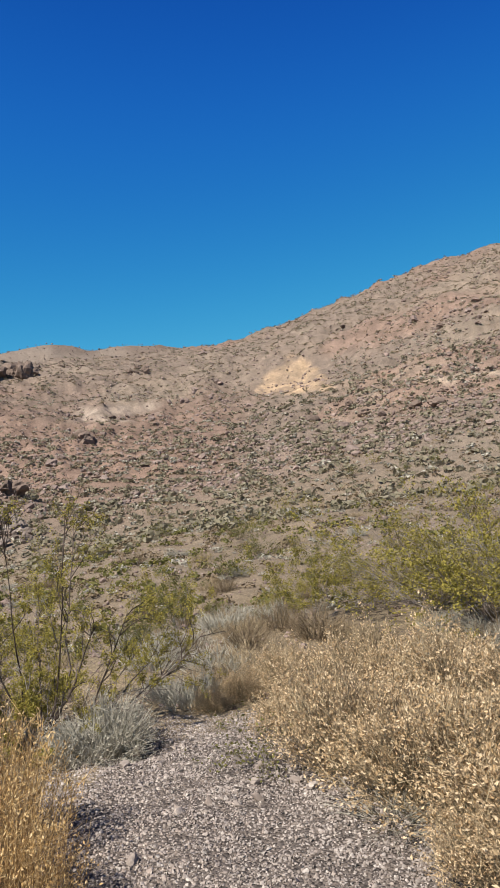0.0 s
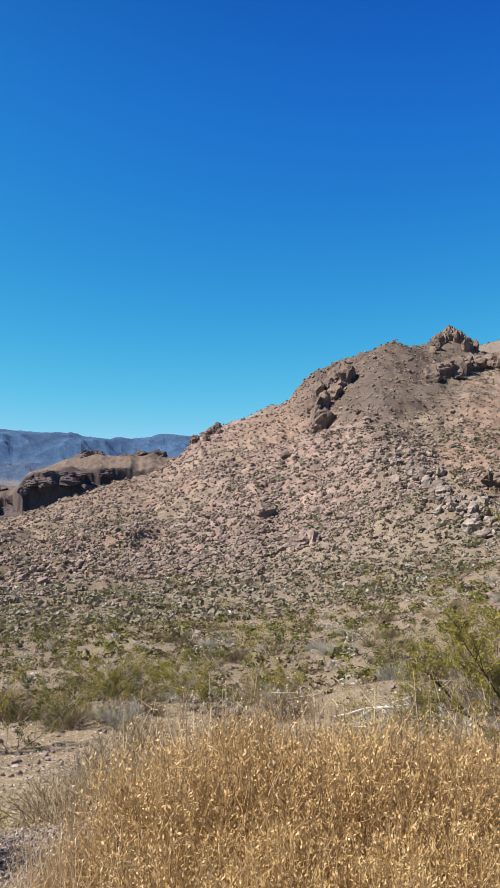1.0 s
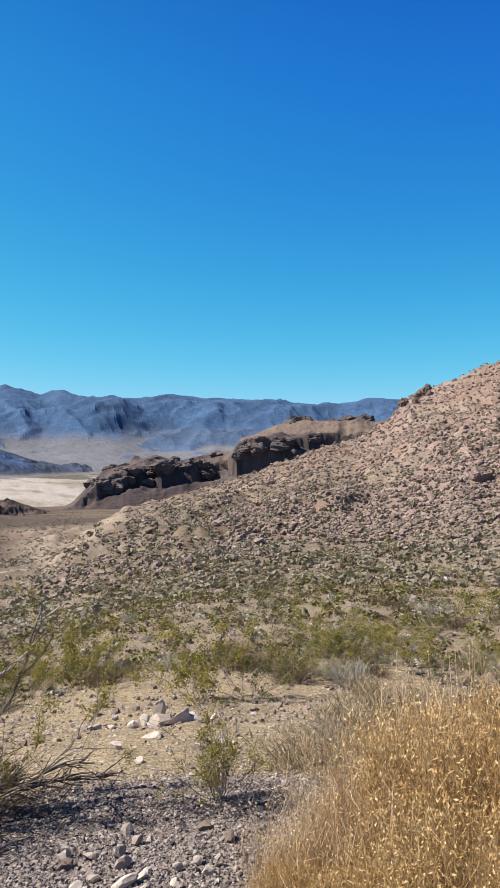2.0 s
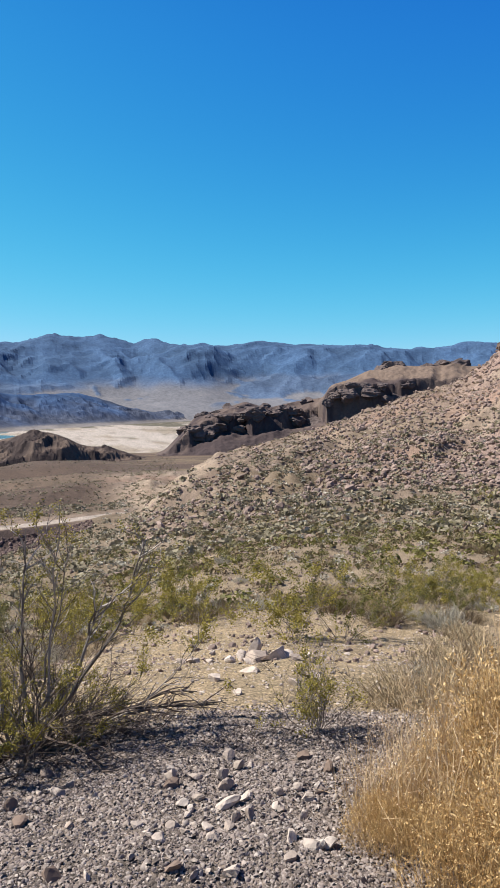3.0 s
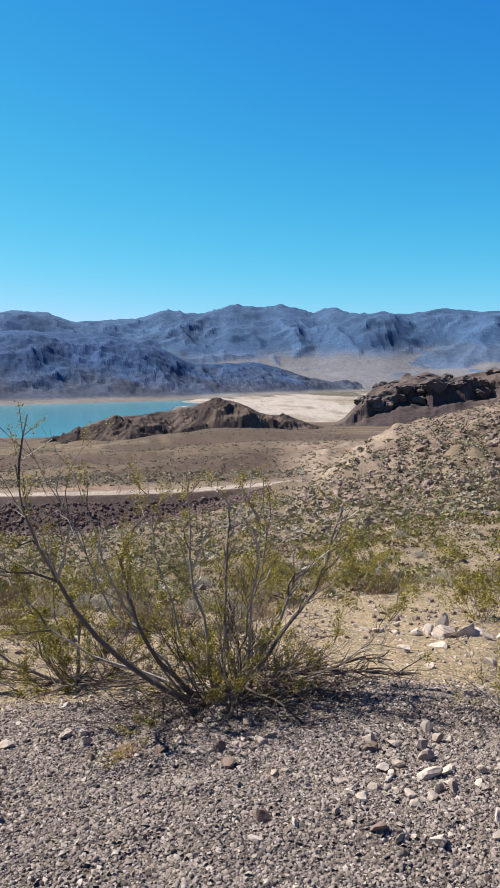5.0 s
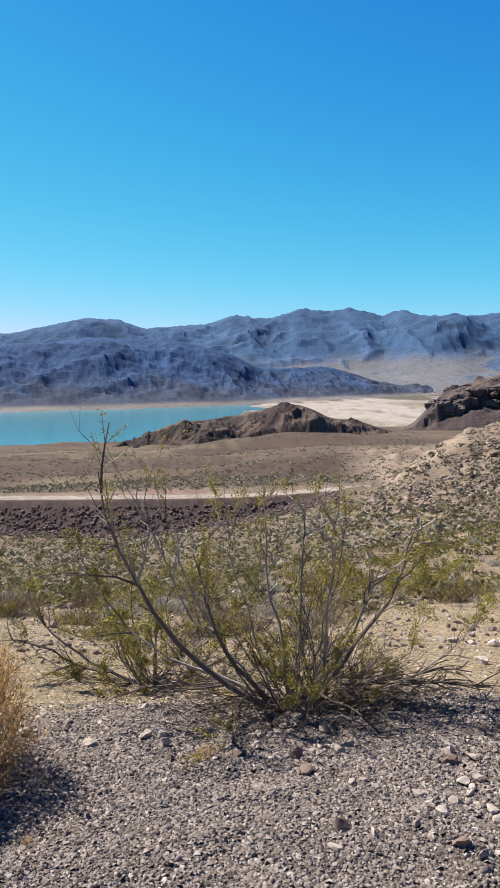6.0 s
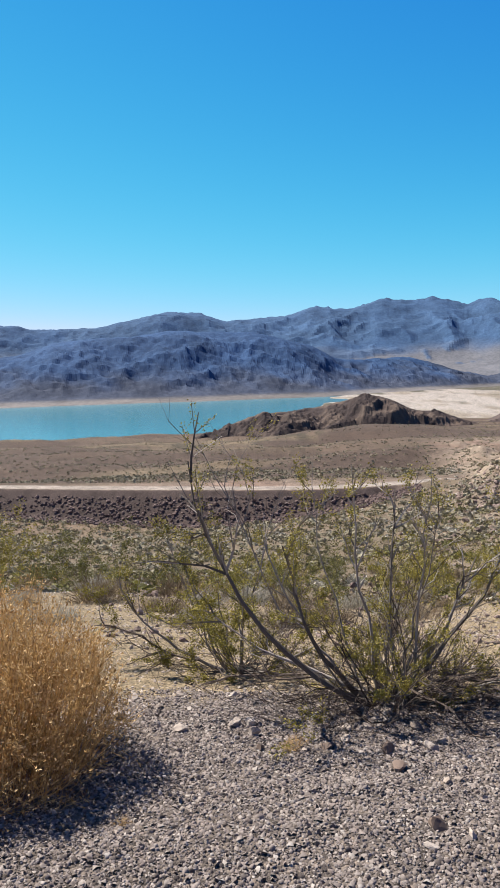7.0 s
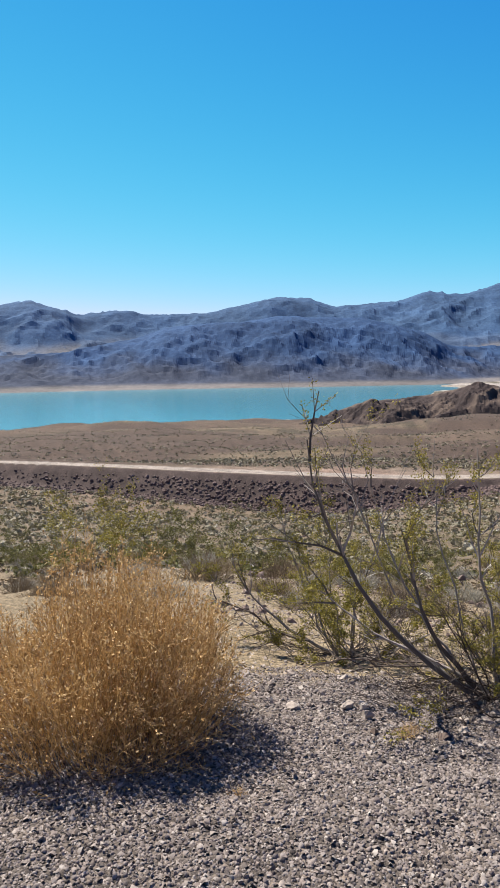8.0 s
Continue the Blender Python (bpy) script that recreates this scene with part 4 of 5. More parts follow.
# ---- shrubs ----
def tube(points, radii, sides, v, f):
    """Adds a tapered tube along points to the lists v and f."""
    pts = np.asarray(points, dtype=float)
    d = np.gradient(pts, axis=0)
    d /= np.linalg.norm(d, axis=1)[:, None] + 1e-9
    ref = np.array([0.31, 0.17, 0.93]) if abs(d[0][2]) < 0.9 else np.array([1.0, 0.1, 0.0])
    u = np.cross(d, ref)
    u /= np.linalg.norm(u, axis=1)[:, None] + 1e-9
    w = np.cross(d, u)
    a = np.arange(sides) * 2 * np.pi / sides
    ring = pts[:, None] + (u[:, None] * np.cos(a)[None, :, None] + w[:, None] * np.sin(a)[None, :, None]) * np.asarray(radii)[:, None, None]
    base = sum(len(q) for q in v)
    n = len(pts)
    v.append(ring.reshape(-1, 3))
    for i in range(n - 1):
        for j in range(sides):
            k = (j + 1) % sides
            f.append((base + i * sides + j, base + i * sides + k, base + (i + 1) * sides + k, base + (i + 1) * sides + j))


def crooked(r, start, way, length, n, bend, lift):
    """A crooked line from start along way; lift bends it up (or down)."""
    p, d = [np.array(start, dtype=float)], np.array(way, dtype=float)
    for _ in range(n):
        d = d + r.normal(0, bend, 3) + np.array([0, 0, lift])
        d /= np.linalg.norm(d)
        p.append(p[-1] + d * length / n)
    return np.array(p), d


def leaf_quads(r, places, size):
    n = len(places)
    d = r.normal(size=(n, 3))
    d[:, 2] = np.abs(d[:, 2]) * 0.8
    d /= np.linalg.norm(d, axis=1)[:, None]
    u = np.cross(d, r.normal(size=(n, 3)))
    u /= np.linalg.norm(u, axis=1)[:, None]
    s = size * r.uniform(0.6, 1.3, n)[:, None]
    v = np.stack([places, places + d * s * 0.5 + u * s * 0.32, places + d * s, places + d * s * 0.5 - u * s * 0.32], 1).reshape(-1, 3)
    return v, np.arange(4 * n).reshape(n, 4)


def creosote(seed, height, spread, stems, limbs, twigs, leaves, leaf, thick=0.012, low=0.25, tips=0.6, sides=4, gap=0.35, dead=0, ways=(), bend=0.2, main=2):
    """Wood and leaf meshes of a creosote bush: crooked stems from one crown, forking limbs, fine twigs with small leaves."""
    r = np.random.default_rng(seed)
    v, f, lp, kinds = [], [], [], []
    for s in range(stems + dead + len(ways)):
        r = np.random.default_rng(seed * 1000 + (s if s < stems else s + 300 - stems if s < stems + dead else s + 600 - stems - dead))
        a = r.uniform(0, 2 * np.pi)
        flat = stems <= s < stems + dead
        up = r.uniform(0.08, 0.5) if flat else r.uniform(low, 1.0)
        out = math.sqrt(max(0.02, 1 - up * up)) * spread
        way = np.array([math.cos(a) * out, math.sin(a) * out, up])
        way /= np.linalg.norm(way)
        length = height * r.uniform(0.65, 1.15) * (0.95 if flat else 1.0) / max(0.6, way[2] + 0.2)
        start = np.array([math.cos(a), math.sin(a), 0]) * r.uniform(0, 0.1) * height + np.array([0, 0, -0.03])
        steps = 6
        if s >= stems + dead:
            dx, dz = ways[s - stems - dead]
            tip = np.array([dx, r.normal(0, 0.2), dz])
            length = np.linalg.norm(tip) * 1.08
            start, steps = start * 0.6 + np.array([dx * 0.1, 0, 0]), 9
            k = np.linspace(0, 1, steps + 1)[:, None]
            bow = start * 0.5 + tip * 0.5 + np.array([dx * 0.12, 0, -0.12 * dz]) + r.normal(0, 0.05, 3)
            p = start * (1 - k) ** 2 + 2 * bow * k * (1 - k) + tip * k * k
            p[1:] += np.cumsum(r.normal(0, 0.055 * bend * length, (steps, 3)), axis=0) * (1 - 0.6 * k[1:])
        else:
            p, _ = crooked(r, start, way, length, steps, bend, -0.05 if flat else 0.02)
        p[:, 2] = np.maximum(p[:, 2], 0.01)
        th = thick * ((0.5 + 0.85 * r.random() ** 1.6) if steps > 6 else r.uniform(0.28, 0.6)) * (0.75 if flat else 1.0)
        tube(p, th * np.linspace(1.0, 0.16, len(p)) ** 0.9, sides, v, f)
        for b in range(limbs):
            q = (r.uniform(0.55, 0.99) if steps > 6 else r.uniform(0.25, 0.97)) * (len(p) - 1)
            i = min(int(q), len(p) - 2)
            at = p[i] + (p[i + 1] - p[i]) * (q - i)
            d = p[i + 1] - p[i]
            d = d / (np.linalg.norm(d) + 1e-9) + r.normal(0, 0.42, 3) + np.array([0, 0, 0.0 if flat else 0.18])
            d /= np.linalg.norm(d)
            bl = length * r.uniform(0.16, 0.4) * (0.6 if steps > 6 else 1.0)
            bp, bd = crooked(r, at, d, bl, 3, 0.28, 0.0 if flat else 0.05)
            bp[:, 2] = np.maximum(bp[:, 2], 0.008)
            tube(bp, np.linspace(th * 0.42, th * 0.16, len(bp)), 3, v, f)
            bare_limb = flat or r.random() < (gap if steps == 6 or q < 0.85 * (len(p) - 1) else 0.3)
            for w in range(twigs):
                j = r.integers(1, len(bp))
                d2 = bd + r.normal(0, 0.5, 3) + np.array([0, 0, 0.0 if flat else 0.15])
                d2 /= np.linalg.norm(d2)
                tl = bl * r.uniform(0.25, 0.6)
                tp = np.stack([bp[j], bp[j] + d2 * tl])
                tp[:, 2] = np.maximum(tp[:, 2], 0.006)
                tube(tp, (max(th * 0.15, 0.0011), max(th * 0.08, 0.0007)), 3, v, f)
                if not bare_limb:
                    m = r.poisson(leaves)
                    if m:
                        k = r.uniform(0.2, 1.05, m)[:, None]
                        lp.append(tp[0] + (tp[1] - tp[0]) * k + r.normal(0, leaf * tips, (m, 3)))
        kinds += [1 if flat else main if steps > 6 else 0] * (len(f) - len(kinds))
    wood = mesh_of("wood", np.concatenate(v), np.array(f), [STEM_MAT, DEAD_MAT, PALE_STEM_MAT], kinds)
    places = np.concatenate(lp) if lp else np.zeros((1, 3))
    places[:, 2] = np.maximum(places[:, 2], 0.02)
    return wood, places, r


def bush(name, wood, places, r, leaf, mat, label, category="bush", group=""):
    ob = new(name, None)
    part("wood", wood, ob)
    v, f = leaf_quads(r, places, leaf)
    part("crown", mesh_of("crown", v, f, [mat]), ob)
    return tagged(ob, label, category, group)


def set_down(ob, az, r, turn=0.0, size=1.0):
    x, y, z = spot(az, r)
    ob.matrix_basis = Matrix.Translation((x, y, z - 0.01)) @ pose(0, 0, 0, 0, 0, turn) @ Matrix.Diagonal((size, size, size, 1))
    return ob


def copy_down(ob, az, r, turn=0.0, size=1.0, tall=1.0):
    c = copy_thing(ob, pose(*spot(az, r), 0, 0, turn))
    c.scale = (size, size, size * tall)
    return c


# big half-dead creosote at the edge of the gravel
LONG = [(0.18, 1.36), (0.05, 1.18), (0.28, 1.2), (0.66, 1.1), (-0.46, 1.3), (-0.6, 0.98), (-0.72, 1.14), (-1.14, 1.56), (-1.0, 1.42), (-0.28, 1.34), (0.85, 0.62), (-0.95, 0.55), (0.45, 0.85)]
w, p, r_ = creosote(11, 0.62, 0.8, 28, 7, 5, 44.0, 0.016, 0.0145, 0.45, 0.75, 5, 0.58, 84, LONG, 0.36)
set_down(bush("creosote_bush", w, p, r_, 0.012, LEAF_MAT, "half-dead creosote bush with bare grey stems at the gravel edge"), 77.9, 4.1, 78)
LEFT = [(-0.5, 1.0), (-0.8, 0.7), (-0.2, 1.05), (0.2, 0.9), (0.5, 0.6), (-0.35, 0.8), (0.05, 0.7), (0.75, 0.35), (-0.95, 0.5)]
w, p, r_ = creosote(12, 0.6, 1.1, 18, 6, 5, 46.0, 0.016, 0.009, 0.25, 0.8, 4, 0.32, 34, LEFT, 0.3)
set_down(bush("creosote_bush", w, p, r_, 0.0135, LEAF_MAT, "sprawling creosote bush with tangled dead lower branches"), 89.5, 5.1, 89)
TALL = [(0.26, 1.85), (0.3, 1.7), (-0.2, 1.8), (-0.62, 1.0), (-0.35, 1.15), (-0.75, 0.75), (-0.5, 0.85), (0.72, 1.0), (1.1, 0.95), (1.3, 0.8), (1.2, 0.65), (0.9, 0.9), (0.5, 0.95), (-0.95, 0.6), (0.1, 1.1)]
w, p, r_ = creosote(13, 0.85, 0.95, 24, 8, 5, 46.0, 0.016, 0.012, 0.35, 0.8, 5, 0.28, 30, TALL, 0.26, 1)
set_down(bush("creosote_bush", w, p, r_, 0.0155, LEAF_MAT, "leafy green creosote bush with dark stems beside dry grass"), 12.6, 5.9, 12, 1.0)
w, p, r_ = creosote(14, 0.42, 0.45, 20, 5, 4, 18.0, 0.012, 0.005, 0.65, 0.8, 4, 0.4, 6)
set_down(bush("creosote_bush", w, p, r_, 0.0095, LEAF_MAT, "small young creosote bush on sandy soil"), 55.9, 3.96, 10, 1.25)

# creosotes of the middle ground, from four patterns
patterns, small_patterns = [], []
for k, (h, sp, st, gap) in enumerate(((1.0, 0.75, 14, 0.1), (0.9, 0.85, 13, 0.2), (1.1, 0.65, 13, 0.1), (0.85, 0.95, 12, 0.3))):
    w, p, r_ = creosote(21 + k, h, sp, st, 5, 4, 27.0, 0.022, 0.008, 0.5, 1.0, 3, gap)
    patterns.append(bush("creosote_bush", w, p, r_, 0.023, (LEAF_MAT, OLIVE_MAT, LEAF_MAT, OLIVE_MAT)[k], "olive green creosote bush on the sandy valley floor", "bush", "creosotes in the valley"))
    w, p, r_ = creosote(31 + k, h, sp, st - 3, 4, 3, 7.0, 0.045, 0.008, 0.5, 0.9, 3, gap)
    small_patterns.append(bush("creosote_bush", w, p, r_, 0.048, (OLIVE_MAT, OLIVE_MAT, LEAF_MAT, OLIVE_MAT)[k], "olive green creosote bush far down the valley", "bush", "creosotes in the valley"))
sprays = []
for k, (h, sp) in enumerate(((1.05, 0.85), (1.15, 0.7))):
    w, p, r_ = creosote(41 + k, h, sp, 15, 6, 5, 22.0, 0.016, 0.008, 0.4, 0.8, 3, 0.42, 6)
    sprays.append(bush("creosote_bush", w, p, r_, 0.019, LEAF_MAT, "tall yellow-green creosote bush behind straw shrubs", "bush", "creosotes behind the straw shrubs"))
    set_down(sprays[k], (-15.5, -20.5)[k], (12.5, 10.5)[k], 30 * k, (1.7, 1.9)[k])
NAMED = [(56.8, 9.7, 1.12), (53.2, 9.9, 1.08), (65.9, 13.0, 1.15), (46.5, 14.0, 1.0), (41.8, 14.5, 1.2), (38.7, 21.0, 1.2), (106.7, 15.0, 1.65), (100.4, 14.5, 1.45),
         (-14.0, 13.0, 1.7), (-19.0, 11.0, 2.0), (-24.0, 9.5, 1.9), (-10.0, 15.5, 1.5), (69.8, 13.5, 1.0), (112.8, 16.0, 1.1), (35.0, 16.5, 1.0), (94.0, 17.0, 1.1), (75.5, 13.0, 1.2), (82.0, 14.0, 1.1), (49.0, 11.5, 0.9), (4.0, 12.0, 1.0), (19.5, 9.5, 1.0), (25.0, 13.5, 1.0), (17.0, 12.5, 1.3), (44.5, 12.5, 0.9), (40.0, 12.0, 0.9), (37.0, 11.5, 0.9), (33.0, 13.0, 0.8), (48.0, 17.0, 1.2), (43.5, 18.5, 1.2), (52.0, 19.0, 1.1), (-6.5, 11.5, 1.2), (-17.0, 15.0, 1.8), (-22.0, 13.0, 1.9), (-15.5, 12.0, 1.7), (-21.0, 9.8, 1.8), (-12.5, 14.0, 1.5), (-18.0, 12.5, 1.9), (8.0, 9.0, 0.8), (-4.0, 14.0, 0.8)]
for k, (az, r, s) in enumerate(NAMED):
    if k < 4:
        set_down(patterns[k], az, r, 40 * k, s)
    else:
        if az < -8:
            copy_down(sprays[k % 2], az, r, 57 * k, s, 0.6 + 0.09 * (k % 4) + 0.025 * max(0, -az - 15))
        else:
            copy_down(patterns[k % 4], az, r, 57 * k, s * (0.78 if 32 < az < 50 else 1.0))
for k, (az, r) in enumerate(((60.0, 26.0), (31.0, 27.0), (84.0, 30.0), (47.0, 33.0))):
    set_down(small_patterns[k], az, r, 70 * k)
g = np.random.default_rng(61)
for k in range(130):
    az, r = g.uniform(-26, 117), math.sqrt(g.uniform(13 ** 2, 62 ** 2))
    if 54 < az < 69 and r < 13.5 or (az > 70 and r * math.cos(math.radians(az - 82)) > 82):
        continue
    turn, size, tall = g.uniform(0, 360), g.uniform(0.7, 1.35), g.uniform(0.8, 1.15)
    if r < 22:
        copy_down(patterns[k % 4], az, r, turn, size, tall)
    else:
        copy_down(small_patterns[k % 4], az, r, turn, size, tall)


def ribbons(r, pts, width, taper=0.45):
    """Flat strips along rows of points."""
    k, c = pts.shape[:2]
    t = pts[:, -1] - pts[:, 0]
    u = np.cross(t, r.normal(size=(k, 3)))
    u /= np.linalg.norm(u, axis=1)[:, None] + 1e-9
    ws = np.linspace(1, taper, c)[None, :, None] * width
    v = np.stack([pts - u[:, None] * ws, pts + u[:, None] * ws], 2).reshape(-1, 3)
    b = ((np.arange(k) * 2 * c)[:, None] + (np.arange(c - 1) * 2)[None]).ravel()
    return v, np.stack([b, b + 1, b + 3, b + 2], 1)


def dry_dome(seed, radius, height, stems, twigs, flecks, fleck, stalk_mat, fleck_mat, name, label, group="", base=0.45, square=3.0, wide=0.0016, reach=0.12, spread=0.6, category="shrub", upright=0.25, ragged=0.18):
    """A dry shrub: curved stalks from the base, forking twigs on their upper parts, and papery bracts along the twigs."""
    r = np.random.default_rng(seed)
    n = stems
    a, q = r.uniform(0, 2 * np.pi, n), np.sqrt(r.random(n))
    lump = vnoise(np.cos(a) * q * 3.1 + seed, np.sin(a) * q * 3.1, seed)
    out = radius * q * (1 + 0.14 * vnoise(a * 1.6, a * 0, seed + 1))
    high = height * np.clip(1 - q ** square, 0.04, 1) ** 0.5 * (0.92 + ragged * lump) * np.where(r.random(n) < 0.3, r.uniform(0.45, 0.9, n), r.uniform(0.85, 1.04, n))
    tip = np.stack([np.cos(a) * out, np.sin(a) * out, high], 1)
    a0 = a + r.normal(0, 0.3, n)
    root = np.stack([np.cos(a0) * out * base, np.sin(a0) * out * base, np.zeros(n)], 1)
    mid = root * 0.5 + tip * 0.5 + np.stack([r.normal(0, 0.05, n), r.normal(0, 0.05, n), 0.1 * high], 1)

    def along(i, s):
        s = s[:, None]
        return root[i] * (1 - s) ** 2 + 2 * mid[i] * s * (1 - s) + tip[i] * s * s
    every = np.arange(n)
    line = np.stack([along(every, np.full(n, k)) for k in (0.0, 0.4, 0.75, 1.0)], 1)
    m = n * twigs
    i, s = r.integers(0, n, m), 1 - 0.62 * r.random(m) ** 1.3
    at = along(i, s)
    d = tip[i] - mid[i]
    d = d / (np.linalg.norm(d, axis=1)[:, None] + 1e-9) + r.normal(0, spread, (m, 3)) + np.array([0, 0, upright])
    d /= np.linalg.norm(d, axis=1)[:, None]
    ln = r.uniform(0.35, 1.0, m)[:, None] * reach
    bow = r.normal(0, 0.22, (m, 3)) * ln
    side = np.stack([at, at + d * ln * 0.55 + bow * 0.5, at + d * ln + bow], 1)
    side[:, :, 2] = np.maximum(side[:, :, 2], 0.006)
    v1, f1 = ribbons(r, line, wide)
    v2, f2 = ribbons(r, side, wide * 0.7)
    ob = new(name, None)
    part("crown", mesh_of("crown", np.concatenate([v1, v2]), np.concatenate([f1, f2 + len(v1)]), [stalk_mat]), ob)
    j, w = r.integers(0, m, flecks), r.uniform(0.15, 1.05, flecks)[:, None]
    place = side[j, 0] * (1 - w) + side[j, 2] * w + r.normal(0, fleck * 0.3, (flecks, 3))
    e = d[j] + r.normal(0, 0.55, (flecks, 3))
    e /= np.linalg.norm(e, axis=1)[:, None]
    u = np.cross(e, r.normal(size=(flecks, 3)))
    u /= np.linalg.norm(u, axis=1)[:, None] + 1e-9
    fold = np.cross(e, u)
    size = fleck * r.uniform(0.55, 1.35, flecks)[:, None]
    v3 = np.stack([place, place + (e * 0.45 + u * 0.24 + fold * 0.1) * size, place + e * size, place + (e * 0.45 - u * 0.24 + fold * 0.1) * size], 1).reshape(-1, 3)
    v3[:, 2] = np.maximum(v3[:, 2], 0.004)
    tagged(part("bloom", mesh_of("bloom", v3, np.arange(4 * flecks).reshape(flecks, 4), [fleck_mat]), ob), kind="stuff")
    return tagged(ob, label, category, group)


# grey brittle shrubs
def twiggy(seed, radius, height, stems, mat, label, name, category, group="", fork=4, wide=0.0028, curl=0.25, seeds=0, seed_mat=None, seed_size=0.012, base=0.3, droop=0.0):
    """A dome of thin dry stalks that rise and spread from the base, with side twigs and seed heads."""
    r = np.random.default_rng(seed)
    n = stems
    nb = max(9, n // 34) if n > 400 else max(9, n // 4)
    ba, bq, bh, b = r.uniform(0, 2 * np.pi, nb), np.sqrt(r.random(nb)), r.uniform(0.55, 1.1, nb), r.integers(0, nb, n)
    cx, cy = np.cos(ba[b]) * bq[b] + r.normal(0, 0.085, n), np.sin(ba[b]) * bq[b] + r.normal(0, 0.085, n)
    a, q = np.arctan2(cy, cx), np.clip(np.hypot(cx, cy), 0, 1)
    root = np.stack([np.cos(a) * q, np.sin(a) * q, np.zeros(n)], 1) * radius * base
    a2 = a + r.normal(0, 0.16, n)
    top = np.clip(1 - 0.85 * q ** 2.2, 0.08, 1) ** 0.5
    rise = r.uniform(0.6, 1.03, n) * bh[b]
    tip = np.stack([np.cos(a2) * q * radius, np.sin(a2) * q * radius, top * height * rise], 1) + r.normal(0, 0.04, (n, 3)) * radius
    tip[:, 2] = np.maximum(tip[:, 2], 0.03)
    mid = root * 0.45 + tip * 0.55 + np.stack([r.normal(0, curl * 0.2, n), r.normal(0, curl * 0.2, n), np.full(n, 0.1) * height], 1) * np.array([radius, radius, 1])
    rows = []
    for s in (0.0, 0.5, 1.0):
        rows.append(root * (1 - s) ** 2 + 2 * mid * s * (1 - s) + tip * s * s)
    line = np.stack(rows, 1)
    # side twigs
    m = n * fork
    i, s = r.integers(0, n, m), r.uniform(0.35, 1.0, m)
    at = root[i] * ((1 - s) ** 2)[:, None] + 2 * mid[i] * (s * (1 - s))[:, None] + tip[i] * (s * s)[:, None]
    d = (tip - root)[i]
    d = d / (np.linalg.norm(d, axis=1)[:, None] + 1e-9) + r.normal(0, 0.85, (m, 3)) - np.array([0, 0, droop])
    d /= np.linalg.norm(d, axis=1)[:, None]
    ln = r.uniform(0.06, 0.25, m)[:, None] * height
    side = np.stack([at, at + d * ln], 1)

    def ribbons(pts, width):
        k, c = pts.shape[:2]
        t = pts[:, -1] - pts[:, 0]
        u = np.cross(t, r.normal(size=(k, 3)))
        u /= np.linalg.norm(u, axis=1)[:, None] + 1e-9
        ws = np.linspace(1, 0.45, c)[None, :, None] * width
        v = np.stack([pts - u[:, None] * ws, pts + u[:, None] * ws], 2).reshape(-1, 3)
        b = (np.arange(k) * 2 * c)[:, None] + (np.arange(c - 1) * 2)[None]
        b = b.ravel()
        return v, np.stack([b, b + 1, b + 3, b + 2], 1)
    v1, f1 = ribbons(line, wide)
    v2, f2 = ribbons(side, wide * 0.6)
    ob = new(name, None)
    part("crown", mesh_of("crown", np.concatenate([v1, v2]), np.concatenate([f1, f2 + len(v1)]), [mat]), ob)
    if seeds:
        e = np.concatenate([side[:, 1], tip])
        k = r.integers(0, len(e), seeds)
        sv = np.array([(0.6, 0, -0.3), (-0.4, 0.5, -0.3), (-0.4, -0.5, -0.3), (0, 0, 0.8)])
        sf = np.array([(0, 1, 3), (1, 2, 3), (2, 0, 3), (0, 2, 1)])
        v3, f3 = scatter(sv, sf, turns(seeds, r, 0.8, 0.5, 1.3) * seed_size, e[k] + r.normal(0, 0.006, (seeds, 3)))
        tagged(part("bloom", mesh_of("bloom", v3, f3, [seed_mat]), ob), kind="stuff")
    return tagged(ob, label, category, group)


gold = dry_dome(71, 0.63, 0.73, 1900, 4, 21000, 0.017, AMBER_STALK_MAT, AMBER_MAT, "dry_shrub", "rounded golden dry shrub standing alone on grey gravel", "", 0.7, 4.0, 0.0017, 0.12, 0.7, "shrub", 0.3, 0.34)
set_down(gold, 109.2, 3.5, 0)
clump = dry_dome(72, 0.6, 0.72, 900, 4, 6500, 0.02, GOLD_STALK_MAT, GOLD_MAT, "dry_shrub", "golden dry shrub with papery seed heads in a dense patch", "golden shrubs beside the gravel", 0.8, 3.0, 0.0018, 0.13, 0.6, "shrub", 0.4, 0.3)
set_down(clump, 16.0, 3.65, 0, 0.95)
for az, r, turn, s in ((23, 3.45, 70, 1.0), (30, 3.35, 140, 1.05), (37, 3.3, 200, 1.0), (41.5, 3.2, 250, 0.62), (13, 3.0, 300, 0.75), (20, 2.65, 20, 0.8), (28, 2.5, 100, 0.8), (36, 2.5, 170, 0.8), (43, 2.5, 210, 0.52), (20, 4.4, 260, 0.75), (28, 4.4, 310, 0.8), (35, 4.4, 330, 0.8), (39, 4.2, 15, 0.6), (46.5, 3.1, 45, 0.4), (49, 2.85, 90, 0.33), (50.6, 2.75, 300, 0.28)):
    copy_down(clump, az, r, turn, s, 0.9 + 0.2 * ((turn * 7) % 10) / 10)
tall = twiggy(79, 0.5, 0.95, 160, STRAW_MAT, "sparse tall pale grass stalks among golden shrubs", "grass_clump", "grass", "tall grass among the golden shrubs", 3, 0.0022, 1.0, 200, TAN_SEED_MAT, 0.013, 0.8)
set_down(tall, 27, 3.9, 0, 0.95)
